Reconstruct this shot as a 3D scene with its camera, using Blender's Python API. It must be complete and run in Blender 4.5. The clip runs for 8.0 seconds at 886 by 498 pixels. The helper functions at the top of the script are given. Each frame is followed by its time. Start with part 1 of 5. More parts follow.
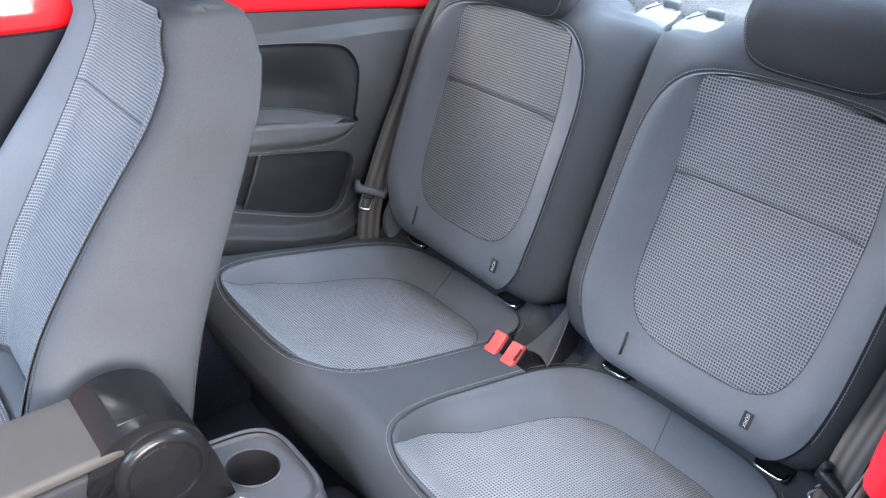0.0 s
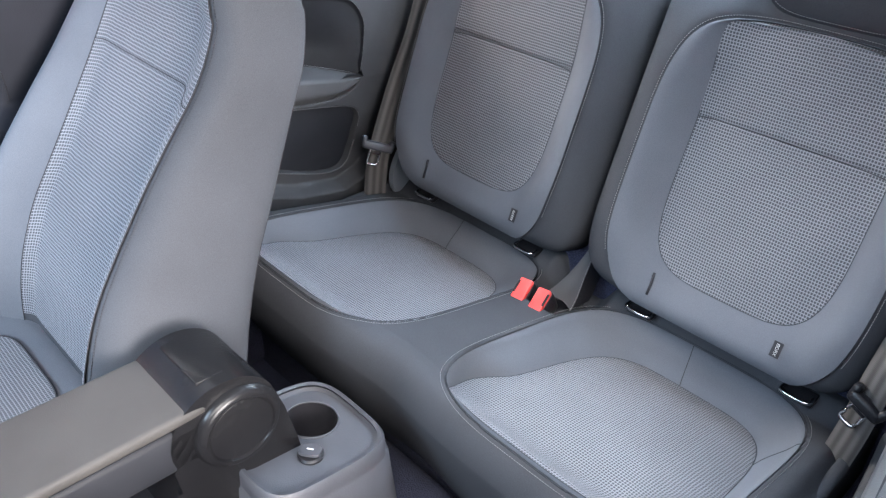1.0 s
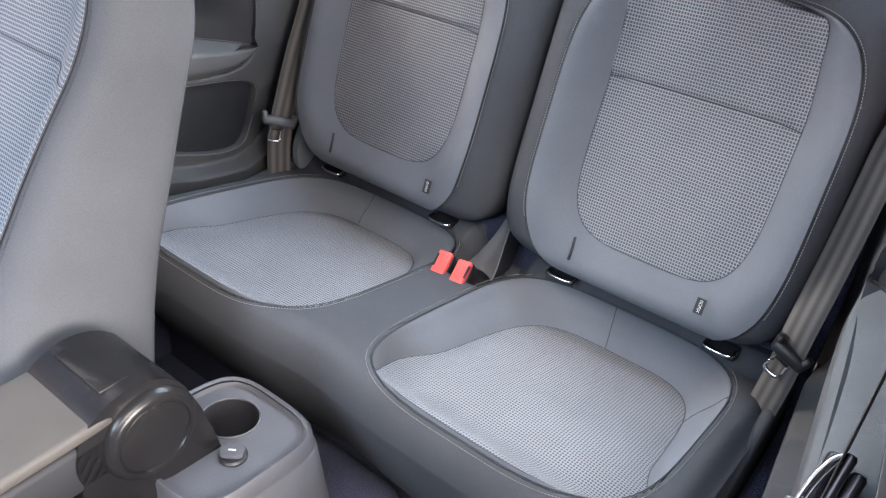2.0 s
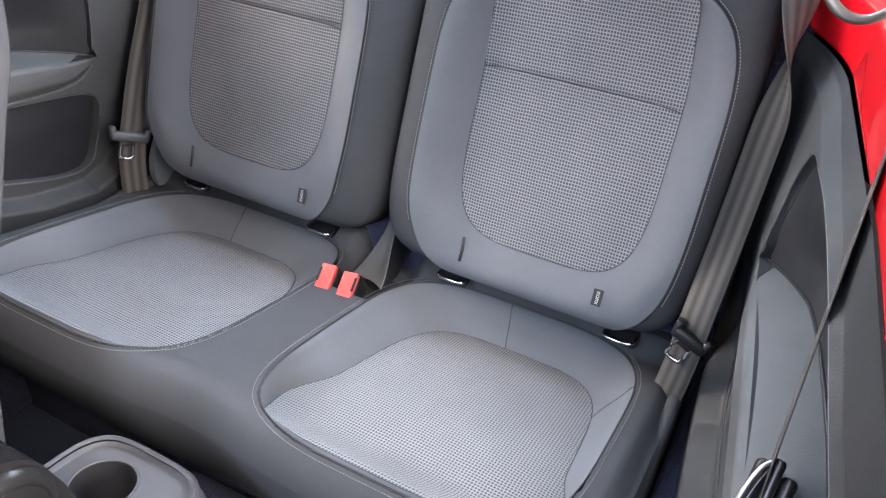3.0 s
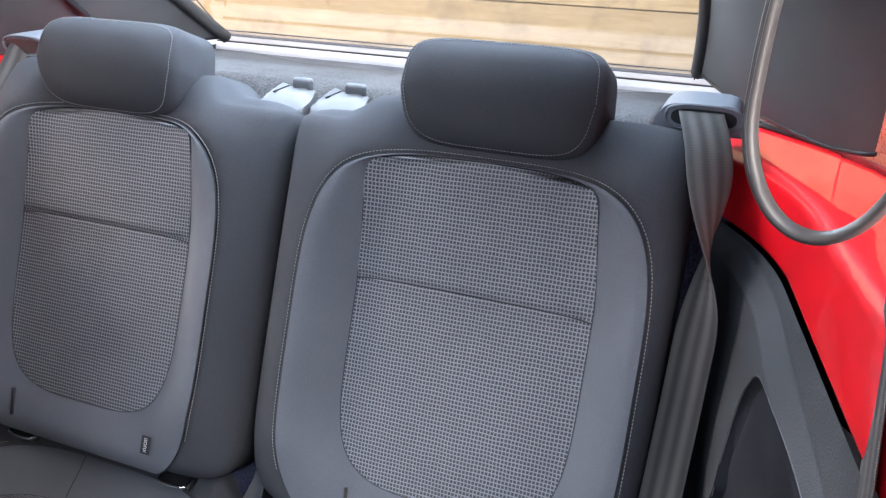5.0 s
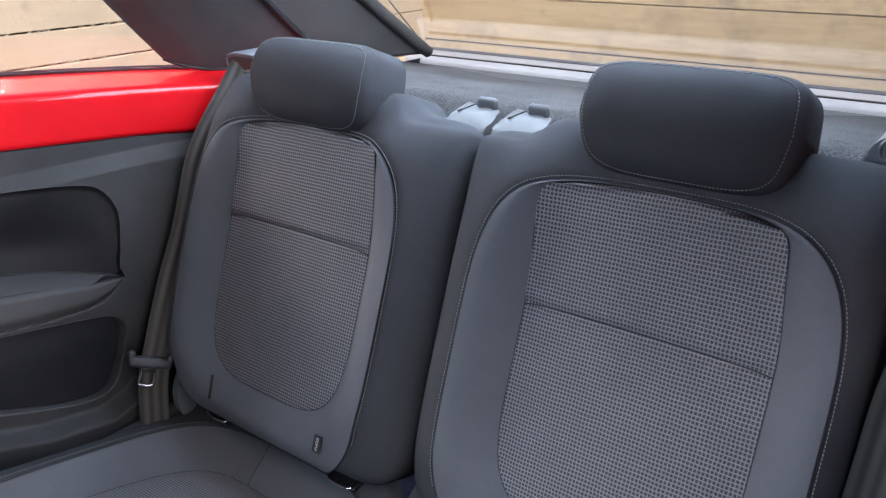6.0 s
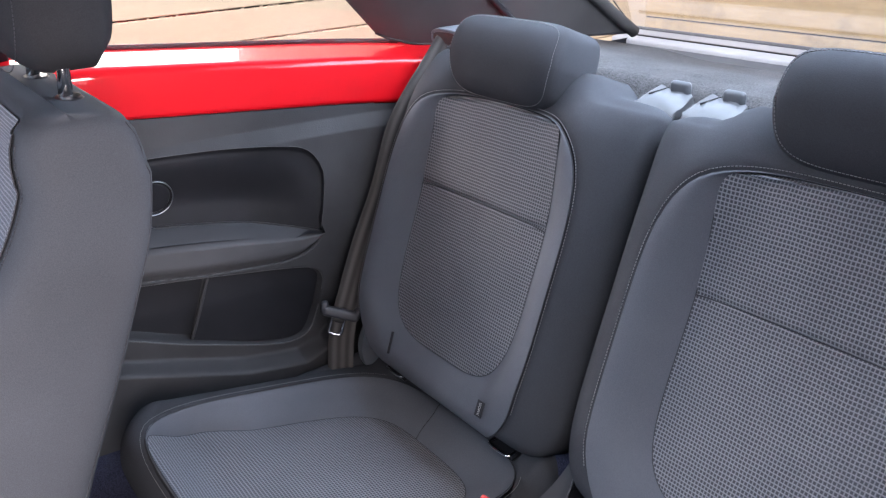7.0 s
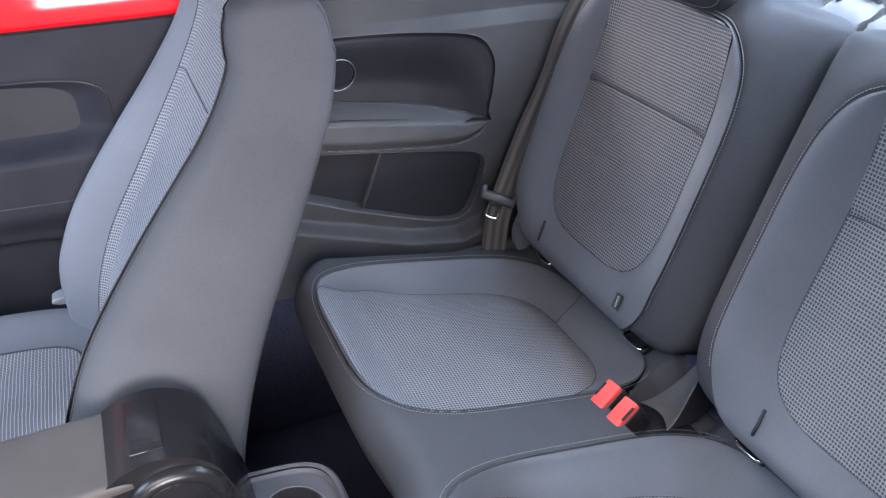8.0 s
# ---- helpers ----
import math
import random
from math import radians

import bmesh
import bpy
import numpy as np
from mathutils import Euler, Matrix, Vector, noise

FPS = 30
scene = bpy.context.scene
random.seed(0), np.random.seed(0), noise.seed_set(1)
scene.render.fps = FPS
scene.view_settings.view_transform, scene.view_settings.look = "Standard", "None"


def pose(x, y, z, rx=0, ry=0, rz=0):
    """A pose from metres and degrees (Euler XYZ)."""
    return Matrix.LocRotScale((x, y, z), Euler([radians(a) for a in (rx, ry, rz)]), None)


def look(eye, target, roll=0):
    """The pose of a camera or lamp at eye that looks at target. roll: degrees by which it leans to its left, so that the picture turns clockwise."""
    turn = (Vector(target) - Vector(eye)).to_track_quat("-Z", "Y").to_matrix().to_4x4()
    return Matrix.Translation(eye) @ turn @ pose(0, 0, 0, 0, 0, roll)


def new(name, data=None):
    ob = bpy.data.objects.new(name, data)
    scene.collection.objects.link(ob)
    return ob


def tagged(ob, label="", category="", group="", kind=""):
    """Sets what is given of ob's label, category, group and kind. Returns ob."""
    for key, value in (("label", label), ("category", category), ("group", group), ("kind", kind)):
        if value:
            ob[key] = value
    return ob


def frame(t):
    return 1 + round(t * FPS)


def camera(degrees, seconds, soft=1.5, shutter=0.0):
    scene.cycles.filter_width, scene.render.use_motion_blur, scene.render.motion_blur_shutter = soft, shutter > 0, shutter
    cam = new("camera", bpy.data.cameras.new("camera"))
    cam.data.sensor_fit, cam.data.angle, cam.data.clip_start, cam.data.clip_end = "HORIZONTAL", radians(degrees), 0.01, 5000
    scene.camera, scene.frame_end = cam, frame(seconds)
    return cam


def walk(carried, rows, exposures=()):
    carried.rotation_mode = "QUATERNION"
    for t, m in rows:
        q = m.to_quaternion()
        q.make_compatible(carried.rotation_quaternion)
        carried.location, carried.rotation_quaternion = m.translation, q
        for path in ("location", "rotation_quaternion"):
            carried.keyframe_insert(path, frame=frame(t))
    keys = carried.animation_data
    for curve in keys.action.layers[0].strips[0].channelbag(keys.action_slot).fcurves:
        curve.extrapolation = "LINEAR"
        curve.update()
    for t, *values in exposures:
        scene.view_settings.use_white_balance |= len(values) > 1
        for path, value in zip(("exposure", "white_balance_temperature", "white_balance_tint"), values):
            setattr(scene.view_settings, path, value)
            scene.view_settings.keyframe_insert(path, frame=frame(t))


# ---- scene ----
# Inside a red two-door coupe: x to the car's left, y to its rear, z up from the carpet.
cam = camera(58.44, 8.0, soft=1.25)
ROWS = [
    (0, 0.7408, -0.8888, 1.1377, 50.85, -29.99, 0.83),
    (0.5, 0.6942, -0.9601, 1.1517, 48.21, -31.99, 0.73),
    (1, 0.6661, -1.0121, 1.1402, 45.81, -33.05, 1.23),
    (2.5, 0.5945, -0.9662, 1.1077, 32.11, -35.70, 2.59),
    (3, 0.5702, -0.9281, 1.1003, 26.95, -35.57, 2.78),
    (3.5, 0.5469, -0.8765, 1.0773, 22.75, -31.85, 3.07),
    (4, 0.5101, -0.8159, 1.0685, 20.30, -26.55, 2.28),
    (4.2, 0.5101, -0.8029, 1.0668, 19.81, -24.66, 2.01),
    (5.3, 0.5404, -0.6921, 1.0635, 23.41, -22.53, 0.52),
    (5.5, 0.5424, -0.6831, 1.0667, 26.87, -22.61, 0.18),
    (6, 0.5597, -0.6718, 1.0793, 37.49, -22.68, -0.93),
    (6.5, 0.5786, -0.6612, 1.0800, 46.48, -22.91, -1.73),
    (7, 0.6035, -0.6581, 1.0851, 53.65, -23.91, -2.14),
    (7.5, 0.6301, -0.6617, 1.0965, 61.65, -27.25, -2.48),
    (8, 0.6719, -0.6696, 1.1089, 67.81, -31.17, -2.72),
]
walk(cam, [(t, pose(x, y, z, 0, 0, yaw) @ pose(0, 0, 0, 90 + pitch) @ pose(0, 0, 0, 0, 0, roll)) for t, x, y, z, yaw, pitch, roll in ROWS], exposures=[(0.0, 2.02, 5750, 7), (1.2, 1.88, 5850, 8), (2.6, 2.14, 6250, 10), (4.2, 1.95, 6250, 12), (5.3, 1.35, 5850, 11), (6.2, 0.92, 5850, 13), (7.0, 1.15, 5800, 15), (8.0, 1.58, 5700, 12)])

# ---- daylight ----
world = bpy.data.worlds.new("sky")
scene.world = world
world.use_nodes = True
wn = world.node_tree
sky = wn.nodes.new("ShaderNodeTexSky")
sky.sky_type, sky.sun_disc = "NISHITA", False
sky.sun_elevation, sky.sun_rotation = radians(47.5), radians(123)
sky.air_density, sky.dust_density = 1.0, 6.0
wn.links.new(sky.outputs["Color"], wn.nodes["Background"].inputs["Color"])
wn.nodes["Background"].inputs["Strength"].default_value = 0.15
sun = new("sun", bpy.data.lights.new("sun", "SUN"))
sun.data.energy, sun.data.angle, sun.data.color = 1.3, radians(50), (1.0, 0.97, 0.93)
sun.matrix_world = look((2.3, -1.5, 3.0), (0, 0, 0))


def fill_lamp(name, eye, target, wide, high, watts, tint, cone):
    """Added fill lamp that stands in for skylight through an opening of the cabin."""
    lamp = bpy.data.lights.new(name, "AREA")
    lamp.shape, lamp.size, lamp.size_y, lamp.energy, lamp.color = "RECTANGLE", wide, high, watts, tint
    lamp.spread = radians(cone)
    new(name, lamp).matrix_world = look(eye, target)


# Added fill lamps, aimed and tinted to brighten front seat, tops and near trim.
fill_lamp("door_opening_light", (1.05, -0.80, 0.90), (-0.15, -0.72, 0.72), 0.9, 0.6, 4.7, (1.0, 0.87, 0.77), 58)
fill_lamp("windscreen_light", (-0.34, -1.62, 1.10), (-0.40, -0.72, 0.55), 1.1, 0.40, 2.5, (0.72, 0.87, 1.0), 92)
fill_lamp("rear_window_light", (0.0, 0.28, 1.15), (0.0, -0.04, 0.40), 0.9, 0.30, 4.2, (0.78, 0.90, 1.0), 170)
fill_lamp("side_window_light", (-1.42, -0.15, 1.42), (0.55, -0.05, 0.70), 0.9, 0.25, 3.0, (1.0, 0.87, 0.74), 70)


# ---- materials ----
class Mat:
    """A node material with a small set of building moves."""

    def __init__(self, name, rough=0.8, metal=0.0, coat=0.0, sheen=0.0, spec=0.5):
        self.m = bpy.data.materials.new(name)
        self.m.use_nodes = True
        self.t = self.m.node_tree
        self.b = self.t.nodes["Principled BSDF"]
        for key, value in (("Roughness", rough), ("Metallic", metal), ("Coat Weight", coat), ("Sheen Weight", sheen), ("Specular IOR Level", spec)):
            self.b.inputs[key].default_value = value

    def node(self, kind, **values):
        n = self.t.nodes.new(kind)
        for key, value in values.items():
            n.inputs[key.replace("_", " ")].default_value = value
        return n

    def link(self, a, b):
        self.t.links.new(a, b)

    def math(self, op, a, b=0.0):
        n = self.t.nodes.new("ShaderNodeMath")
        n.operation = op
        for k, v in enumerate((a, b)):
            if isinstance(v, (int, float)):
                n.inputs[k].default_value = v
            else:
                self.link(v, n.inputs[k])
        return n.outputs[0]

    def ramp(self, fac, *stops):
        n = self.t.nodes.new("ShaderNodeValToRGB")
        for k, (pos, c) in enumerate(stops):
            e = n.color_ramp.elements[k] if k < 2 else n.color_ramp.elements.new(pos)
            e.position, e.color = pos, (*c, 1)
        self.link(fac, n.inputs[0])
        return n.outputs[0]

    def coords(self, which="Object", scale=(1, 1, 1)):
        c = self.t.nodes.new("ShaderNodeTexCoord")
        m = self.node("ShaderNodeMapping")
        m.inputs["Scale"].default_value = scale
        self.link(c.outputs[which], m.inputs["Vector"])
        return m.outputs[0]

    def noise(self, scale, detail=3.0, vec=None, rough=0.55):
        n = self.node("ShaderNodeTexNoise", Scale=scale, Detail=detail, Roughness=rough)
        self.link(vec or self.coords(), n.inputs["Vector"])
        return n.outputs[0]

    def mix(self, fac, a, b, mode="MIX"):
        n = self.t.nodes.new("ShaderNodeMix")
        n.data_type, n.blend_type = "RGBA", mode
        for key, v in ((0, fac), (6, a), (7, b)):
            if isinstance(v, (int, float)):
                n.inputs[key].default_value = v
            elif isinstance(v, tuple):
                n.inputs[key].default_value = (*v, 1)
            else:
                self.link(v, n.inputs[key])
        return n.outputs[2]

    def colour(self, c):
        if isinstance(c, tuple):
            self.b.inputs["Base Color"].default_value = (*c, 1)
        else:
            self.link(c, self.b.inputs["Base Color"])
        return self

    def bump(self, height, strength=0.3, distance=0.002):
        n = self.node("ShaderNodeBump", Strength=strength, Distance=distance)
        self.link(height, n.inputs["Height"])
        self.link(n.outputs[0], self.b.inputs["Normal"])
        return self

    def rough(self, fac, low, high):
        n = self.node("ShaderNodeMapRange", To_Min=low, To_Max=high)
        self.link(fac, n.inputs["Value"])
        self.link(n.outputs[0], self.b.inputs["Roughness"])
        return self


def cloth(name, dark, light, fine=900.0, wear=5.0, sheen=0.04):
    """Plain woven seat cloth: fine thread noise over a soft cloudy wear."""
    m = Mat(name, rough=0.92, sheen=sheen, spec=0.08)
    fine_noise, cloud = m.noise(fine, 2.0), m.noise(wear, 4.0)
    fac = m.math("ADD", m.math("MULTIPLY", fine_noise, 0.55), m.math("MULTIPLY", cloud, 0.45))
    m.colour(m.ramp(fac, (0.3, dark), (0.7, light)))
    return m.bump(fine_noise, 0.25, 0.0006).m


def grained(name, dark, light, rough=0.5, grain=450.0, strength=0.25, spec=0.5):
    """Moulded plastic with a leather-like grain."""
    m = Mat(name, rough=rough, spec=spec)
    v = m.node("ShaderNodeTexVoronoi", Scale=grain)
    m.link(m.coords(), v.inputs["Vector"])
    cloud = m.noise(7.0, 5.0)
    m.colour(m.ramp(cloud, (0.35, dark), (0.68, light)))
    m.rough(cloud, rough - 0.08, rough + 0.1)
    return m.bump(v.outputs["Distance"], strength, 0.0006).m


def insert_cloth():
    """Seat-centre cloth: a grid of small dark squares between pale threads."""
    m = Mat("insert_cloth", rough=0.9, sheen=0.04, spec=0.08)
    uv = m.t.nodes.new("ShaderNodeUVMap")
    wob = m.node("ShaderNodeTexNoise", Scale=30.0, Detail=1.0)
    m.link(uv.outputs[0], wob.inputs["Vector"])
    sep = m.t.nodes.new("ShaderNodeSeparateXYZ")
    m.link(uv.outputs[0], sep.inputs[0])
    slip = m.math("MULTIPLY", m.math("SUBTRACT", wob.outputs[0], 0.5), 0.5)
    row = m.math("ADD", m.math("DIVIDE", m.math("ADD", sep.outputs[1], 2.0), 0.0048), slip)
    odd = m.math("MULTIPLY", m.math("MODULO", m.math("FLOOR", row), 2.0), 0.10)
    col = m.math("ADD", m.math("DIVIDE", m.math("ADD", sep.outputs[0], 2.0), 0.0043), m.math("ADD", odd, slip))

    def fold(x):
        """0 in the middle of each step of x, 1 at its ends."""
        return m.math("MULTIPLY", m.math("ABSOLUTE", m.math("SUBTRACT", m.math("FRACT", x), 0.5)), 2.0)

    def ease(x, low, high, a, b):
        n = m.node("ShaderNodeMapRange", From_Min=low, From_Max=high, To_Min=a, To_Max=b)
        m.link(x, n.inputs["Value"])
        return n.outputs[0]

    square = m.math("MULTIPLY", ease(fold(col), 0.52, 0.78, 1.0, 0.0), ease(fold(row), 0.50, 0.80, 1.0, 0.0))
    thread = m.math("ADD", m.math("MULTIPLY", ease(fold(row), 0.66, 0.92, 0.0, 1.0), 0.7), m.math("MULTIPLY", ease(fold(col), 0.72, 0.95, 0.0, 1.0), 0.4))
    fibre, cloud = m.noise(1100.0, 2.0), m.noise(5.0, 4.0)
    blend = m.math("ADD", m.math("MULTIPLY", fibre, 0.6), m.math("MULTIPLY", cloud, 0.4))
    ground = m.ramp(blend, (0.3, (0.122, 0.128, 0.144)), (0.7, (0.203, 0.211, 0.233)))
    pale = m.ramp(blend, (0.3, (0.245, 0.251, 0.268)), (0.7, (0.38, 0.387, 0.405)))
    m.colour(m.mix(m.math("MULTIPLY", square, 0.91), m.mix(m.math("MULTIPLY", thread, 0.34), ground, pale), (0.048, 0.050, 0.059)))
    height = m.math("ADD", m.math("MULTIPLY", thread, 0.5), m.math("SUBTRACT", 0.5, m.math("MULTIPLY", square, 0.5)))
    return m.bump(height, 0.5, 0.0012).m


def red_paint():
    m = Mat("red_paint", rough=0.5, coat=1.0, spec=0.1)
    m.b.inputs["Coat Roughness"].default_value, m.b.inputs["Coat IOR"].default_value = 0.06, 1.5
    flake = m.noise(3.0, 3.0)
    m.colour(m.ramp(flake, (0.3, (0.55, 0.0025, 0.007)), (0.7, (0.62, 0.004, 0.010))))
    return m.bump(m.noise(60.0, 2.0), 0.02, 0.001).m


def webbing():
    """Seat belt weave with lengthwise bands."""
    m = Mat("belt_webbing", rough=0.6, sheen=0.0, spec=0.18)
    uv = m.t.nodes.new("ShaderNodeUVMap")
    sep = m.t.nodes.new("ShaderNodeSeparateXYZ")
    m.link(uv.outputs[0], sep.inputs[0])
    band = m.math("SINE", m.math("MULTIPLY", sep.outputs[0], 420.0))
    weave = m.math("SINE", m.math("MULTIPLY", sep.outputs[1], 3600.0))
    fac = m.math("ADD", m.math("MULTIPLY", band, 0.25), m.math("ADD", m.math("MULTIPLY", weave, 0.12), 0.5))
    m.colour(m.ramp(fac, (0.2, (0.036, 0.034, 0.033)), (0.8, (0.092, 0.087, 0.084))))
    return m.bump(fac, 0.4, 0.0008).m


def carpet(name, dark, light):
    m = Mat(name, rough=1.0, sheen=0.04, spec=0.1)
    tuft, cloud = m.noise(420.0, 4.0), m.noise(6.0, 4.0)
    m.colour(m.ramp(m.math("ADD", m.math("MULTIPLY", tuft, 0.7), m.math("MULTIPLY", cloud, 0.3)), (0.35, dark), (0.68, light)))
    return m.bump(tuft, 0.9, 0.004).m


def metal(name, c, rough):
    m = Mat(name, rough=rough, metal=1.0)
    m.colour(c).rough(m.noise(40.0, 4.0), rough * 0.7, rough * 1.4)
    return m.m


def timber(name, pale):
    """Rough sawn fence board: grain along its length, knots, and its own tone."""
    m = Mat(name, rough=0.85, spec=0.25)
    info = m.t.nodes.new("ShaderNodeObjectInfo")
    c = m.t.nodes.new("ShaderNodeTexCoord")
    shift = m.t.nodes.new("ShaderNodeVectorMath")
    shift.operation = "ADD"
    m.link(c.outputs["Object"], shift.inputs[0])
    spread = m.math("MULTIPLY", info.outputs["Random"], 37.0)
    comb = m.t.nodes.new("ShaderNodeCombineXYZ")
    for k in range(3):
        m.link(spread, comb.inputs[k])
    m.link(comb.outputs[0], shift.inputs[1])
    stretch = m.node("ShaderNodeMapping")
    stretch.inputs["Scale"].default_value = (1.6, 16.0, 16.0)
    m.link(shift.outputs[0], stretch.inputs["Vector"])
    grain = m.node("ShaderNodeTexNoise", Scale=3.2, Detail=6.0, Roughness=0.65, Distortion=0.6)
    m.link(stretch.outputs[0], grain.inputs["Vector"])
    knot = m.node("ShaderNodeTexVoronoi", Scale=4.5)
    m.link(shift.outputs[0], knot.inputs["Vector"])
    spot = m.node("ShaderNodeMapRange", From_Min=0.03, From_Max=0.10)
    m.link(knot.outputs["Distance"], spot.inputs["Value"])
    blot = m.node("ShaderNodeTexNoise", Scale=4.0, Detail=8.0, Roughness=0.7)
    m.link(shift.outputs[0], blot.inputs["Vector"])
    tone = m.ramp(grain.outputs[0], (0.3, (0.46, 0.32, 0.14)), (0.62, (0.66, 0.50, 0.27)))
    tone = m.mix(m.math("MULTIPLY", blot.outputs[0], 0.55), tone, (0.62, 0.48, 0.27))
    stain = m.node("ShaderNodeMapRange", From_Min=0.52, From_Max=0.66)
    m.link(blot.outputs[0], stain.inputs["Value"])
    tone = m.mix(m.math("MULTIPLY", stain.outputs[0], 0.75), tone, (0.26, 0.20, 0.12))
    tone = m.mix(spot.outputs[0], (0.16, 0.085, 0.035), tone)
    tone = m.mix(m.math("MULTIPLY", info.outputs["Random"], 0.35), tone, (0.45, 0.34, 0.18))
    m.colour(m.mix(pale, tone, (0.46, 0.40, 0.32)))
    return m.bump(grain.outputs[0], 0.5, 0.003).m


def clear_glass(name, drops=False):
    m = Mat(name, rough=0.0)
    m.b.inputs["Transmission Weight"].default_value = 1.0
    m.b.inputs["IOR"].default_value = 1.45
    m.colour((0.985, 0.99, 0.988))
    if drops:
        v = m.node("ShaderNodeTexVoronoi", Scale=150.0)
        m.link(m.coords(), v.inputs["Vector"])
        bead = m.node("ShaderNodeMapRange", From_Min=0.12, From_Max=0.3, To_Min=1.0, To_Max=0.0)
        m.link(v.outputs["Distance"], bead.inputs["Value"])
        m.bump(bead.outputs[0], 0.12, 0.0015)
    return m.m


CLOTH_DARK = cloth("dark_cloth", (0.033, 0.035, 0.040), (0.055, 0.058, 0.066), sheen=0.0)
# Near-black copy of the dark cloth, for the front headrest only.
CLOTH_BLACK = cloth("black_cloth", (0.014, 0.014, 0.016), (0.026, 0.026, 0.029), sheen=0.0)
CLOTH_GREY = cloth("blue_grey_cloth", (0.076, 0.083, 0.099), (0.112, 0.121, 0.141))
CLOTH_INSERT = insert_cloth()
SEAM = cloth("seam_piping", (0.026, 0.026, 0.030), (0.045, 0.045, 0.050), sheen=0.0)
THREAD = cloth("pale_thread", (0.14, 0.14, 0.145), (0.22, 0.22, 0.23), sheen=0.0)
PANEL = grained("panel_plastic", (0.028, 0.029, 0.032), (0.043, 0.044, 0.048), 0.55, spec=0.22)
PANEL_DARK = grained("panel_dark_vinyl", (0.010, 0.011, 0.014), (0.017, 0.018, 0.022), 0.58, 600.0, 0.15, 0.2)
DOOR = grained("door_lining_plastic", (0.010, 0.011, 0.015), (0.017, 0.018, 0.024), 0.62, spec=0.1)
VINYL = grained("armrest_vinyl", (0.046, 0.047, 0.051), (0.064, 0.065, 0.070), 0.6, 520.0, 0.2, 0.25)
ARM_TOP = grained("armrest_leatherette", (0.036, 0.034, 0.033), (0.048, 0.0455, 0.044), 0.62, 800.0, 0.12, 0.22)
BLACK = grained("black_plastic", (0.010, 0.010, 0.012), (0.018, 0.018, 0.021), 0.32, 500.0, 0.3, 0.26)
HINGE = grained("hinge_plastic", (0.006, 0.006, 0.007), (0.011, 0.011, 0.012), 0.24, 500.0, 0.10, 0.24)
CONSOLE = grained("console_plastic", (0.040, 0.042, 0.050), (0.058, 0.060, 0.070), 0.46, 500.0, 0.2, 0.35)
LATCH = grained("latch_plastic", (0.055, 0.057, 0.062), (0.075, 0.078, 0.084), 0.40, 700.0, 0.1)
LEDGE = grained("ledge_plastic", (0.28, 0.285, 0.30), (0.36, 0.365, 0.38), 0.45, 500.0, 0.1)
OUTLET = grained("outlet_plastic", (0.12, 0.135, 0.16), (0.16, 0.175, 0.20), 0.4, 600.0, 0.1)
RIM = grained("rim_plastic", (0.045, 0.046, 0.050), (0.068, 0.070, 0.075), 0.4, 500.0, 0.1)
KNOB = grained("button_plastic", (0.05, 0.055, 0.064), (0.075, 0.08, 0.09), 0.5, 700.0, 0.1)
PILLAR = grained("pillar_trim", (0.030, 0.030, 0.032), (0.046, 0.046, 0.048), 0.7, 380.0, 0.15)
STRAP = grained("strap_satin", (0.040, 0.038, 0.037), (0.062, 0.060, 0.058), 0.42, 300.0, 0.08, 0.5)
RED = red_paint()
BUCKLE = grained("red_button", (0.56, 0.040, 0.036), (0.66, 0.058, 0.050), 0.45, 900.0, 0.05)
BELT = webbing()
CARPET = carpet("floor_carpet", (0.013, 0.015, 0.030), (0.045, 0.050, 0.088))
SHELF = carpet("shelf_felt", (0.036, 0.036, 0.038), (0.115, 0.114, 0.118))
HEADLINER = cloth("headliner_cloth", (0.46, 0.46, 0.455), (0.56, 0.56, 0.55), sheen=0.0)
CHROME = metal("chrome", (0.72, 0.72, 0.73), 0.14)
SATIN = metal("satin_metal", (0.20, 0.195, 0.20), 0.32)
STEEL = metal("steel", (0.55, 0.55, 0.57), 0.3)
TIMBER = timber("fence_timber", 0.1)
TIMBER_PALE = timber("weathered_timber", 0.7)
GLASS = clear_glass("window_glass")
GLASS_WET = clear_glass("rain_beaded_glass", True)
GROUND = carpet("grey_paving", (0.10, 0.098, 0.094), (0.16, 0.156, 0.15))
SHADE_WALL_GREY = carpet("shade_wall_grey", (0.10, 0.099, 0.095), (0.15, 0.148, 0.143))
WHITE = Mat("label_print", rough=0.7).colour((0.5, 0.5, 0.5)).m


# ---- building moves ----
BASE = {}


def thing(name, at, label, category, group="", kind=""):
    ob = new(name)
    ob.location = at
    ob.empty_display_size = 0.05
    BASE[ob.name] = Vector(at)
    return tagged(ob, label, category, group, kind)


def build(name, verts, faces, mat, parent=None, label="", uvs=None, smooth=True, sharp=None, tags=None):
    """One mesh object from world-space vertices, hung under its parent."""
    org = BASE[parent.name] if parent else Vector((0, 0, 0))
    me = bpy.data.meshes.new(name)
    me.from_pydata([tuple(Vector(v) - org) for v in verts], [], faces)
    if uvs is not None:
        layer = me.uv_layers.new(name="UVMap")
        for loop in me.loops:
            layer.data[loop.index].uv = uvs[loop.vertex_index]
    me.polygons.foreach_set("use_smooth", [smooth] * len(me.polygons))
    if sharp:
        me.set_sharp_from_angle(angle=radians(sharp))
    me.materials.append(mat)
    me.update()
    ob = new(name, me)
    if parent:
        ob.parent = parent
        BASE[ob.name] = org
    if tags:
        tagged(ob, *tags)
    elif label:
        tagged(ob, label)
    return ob


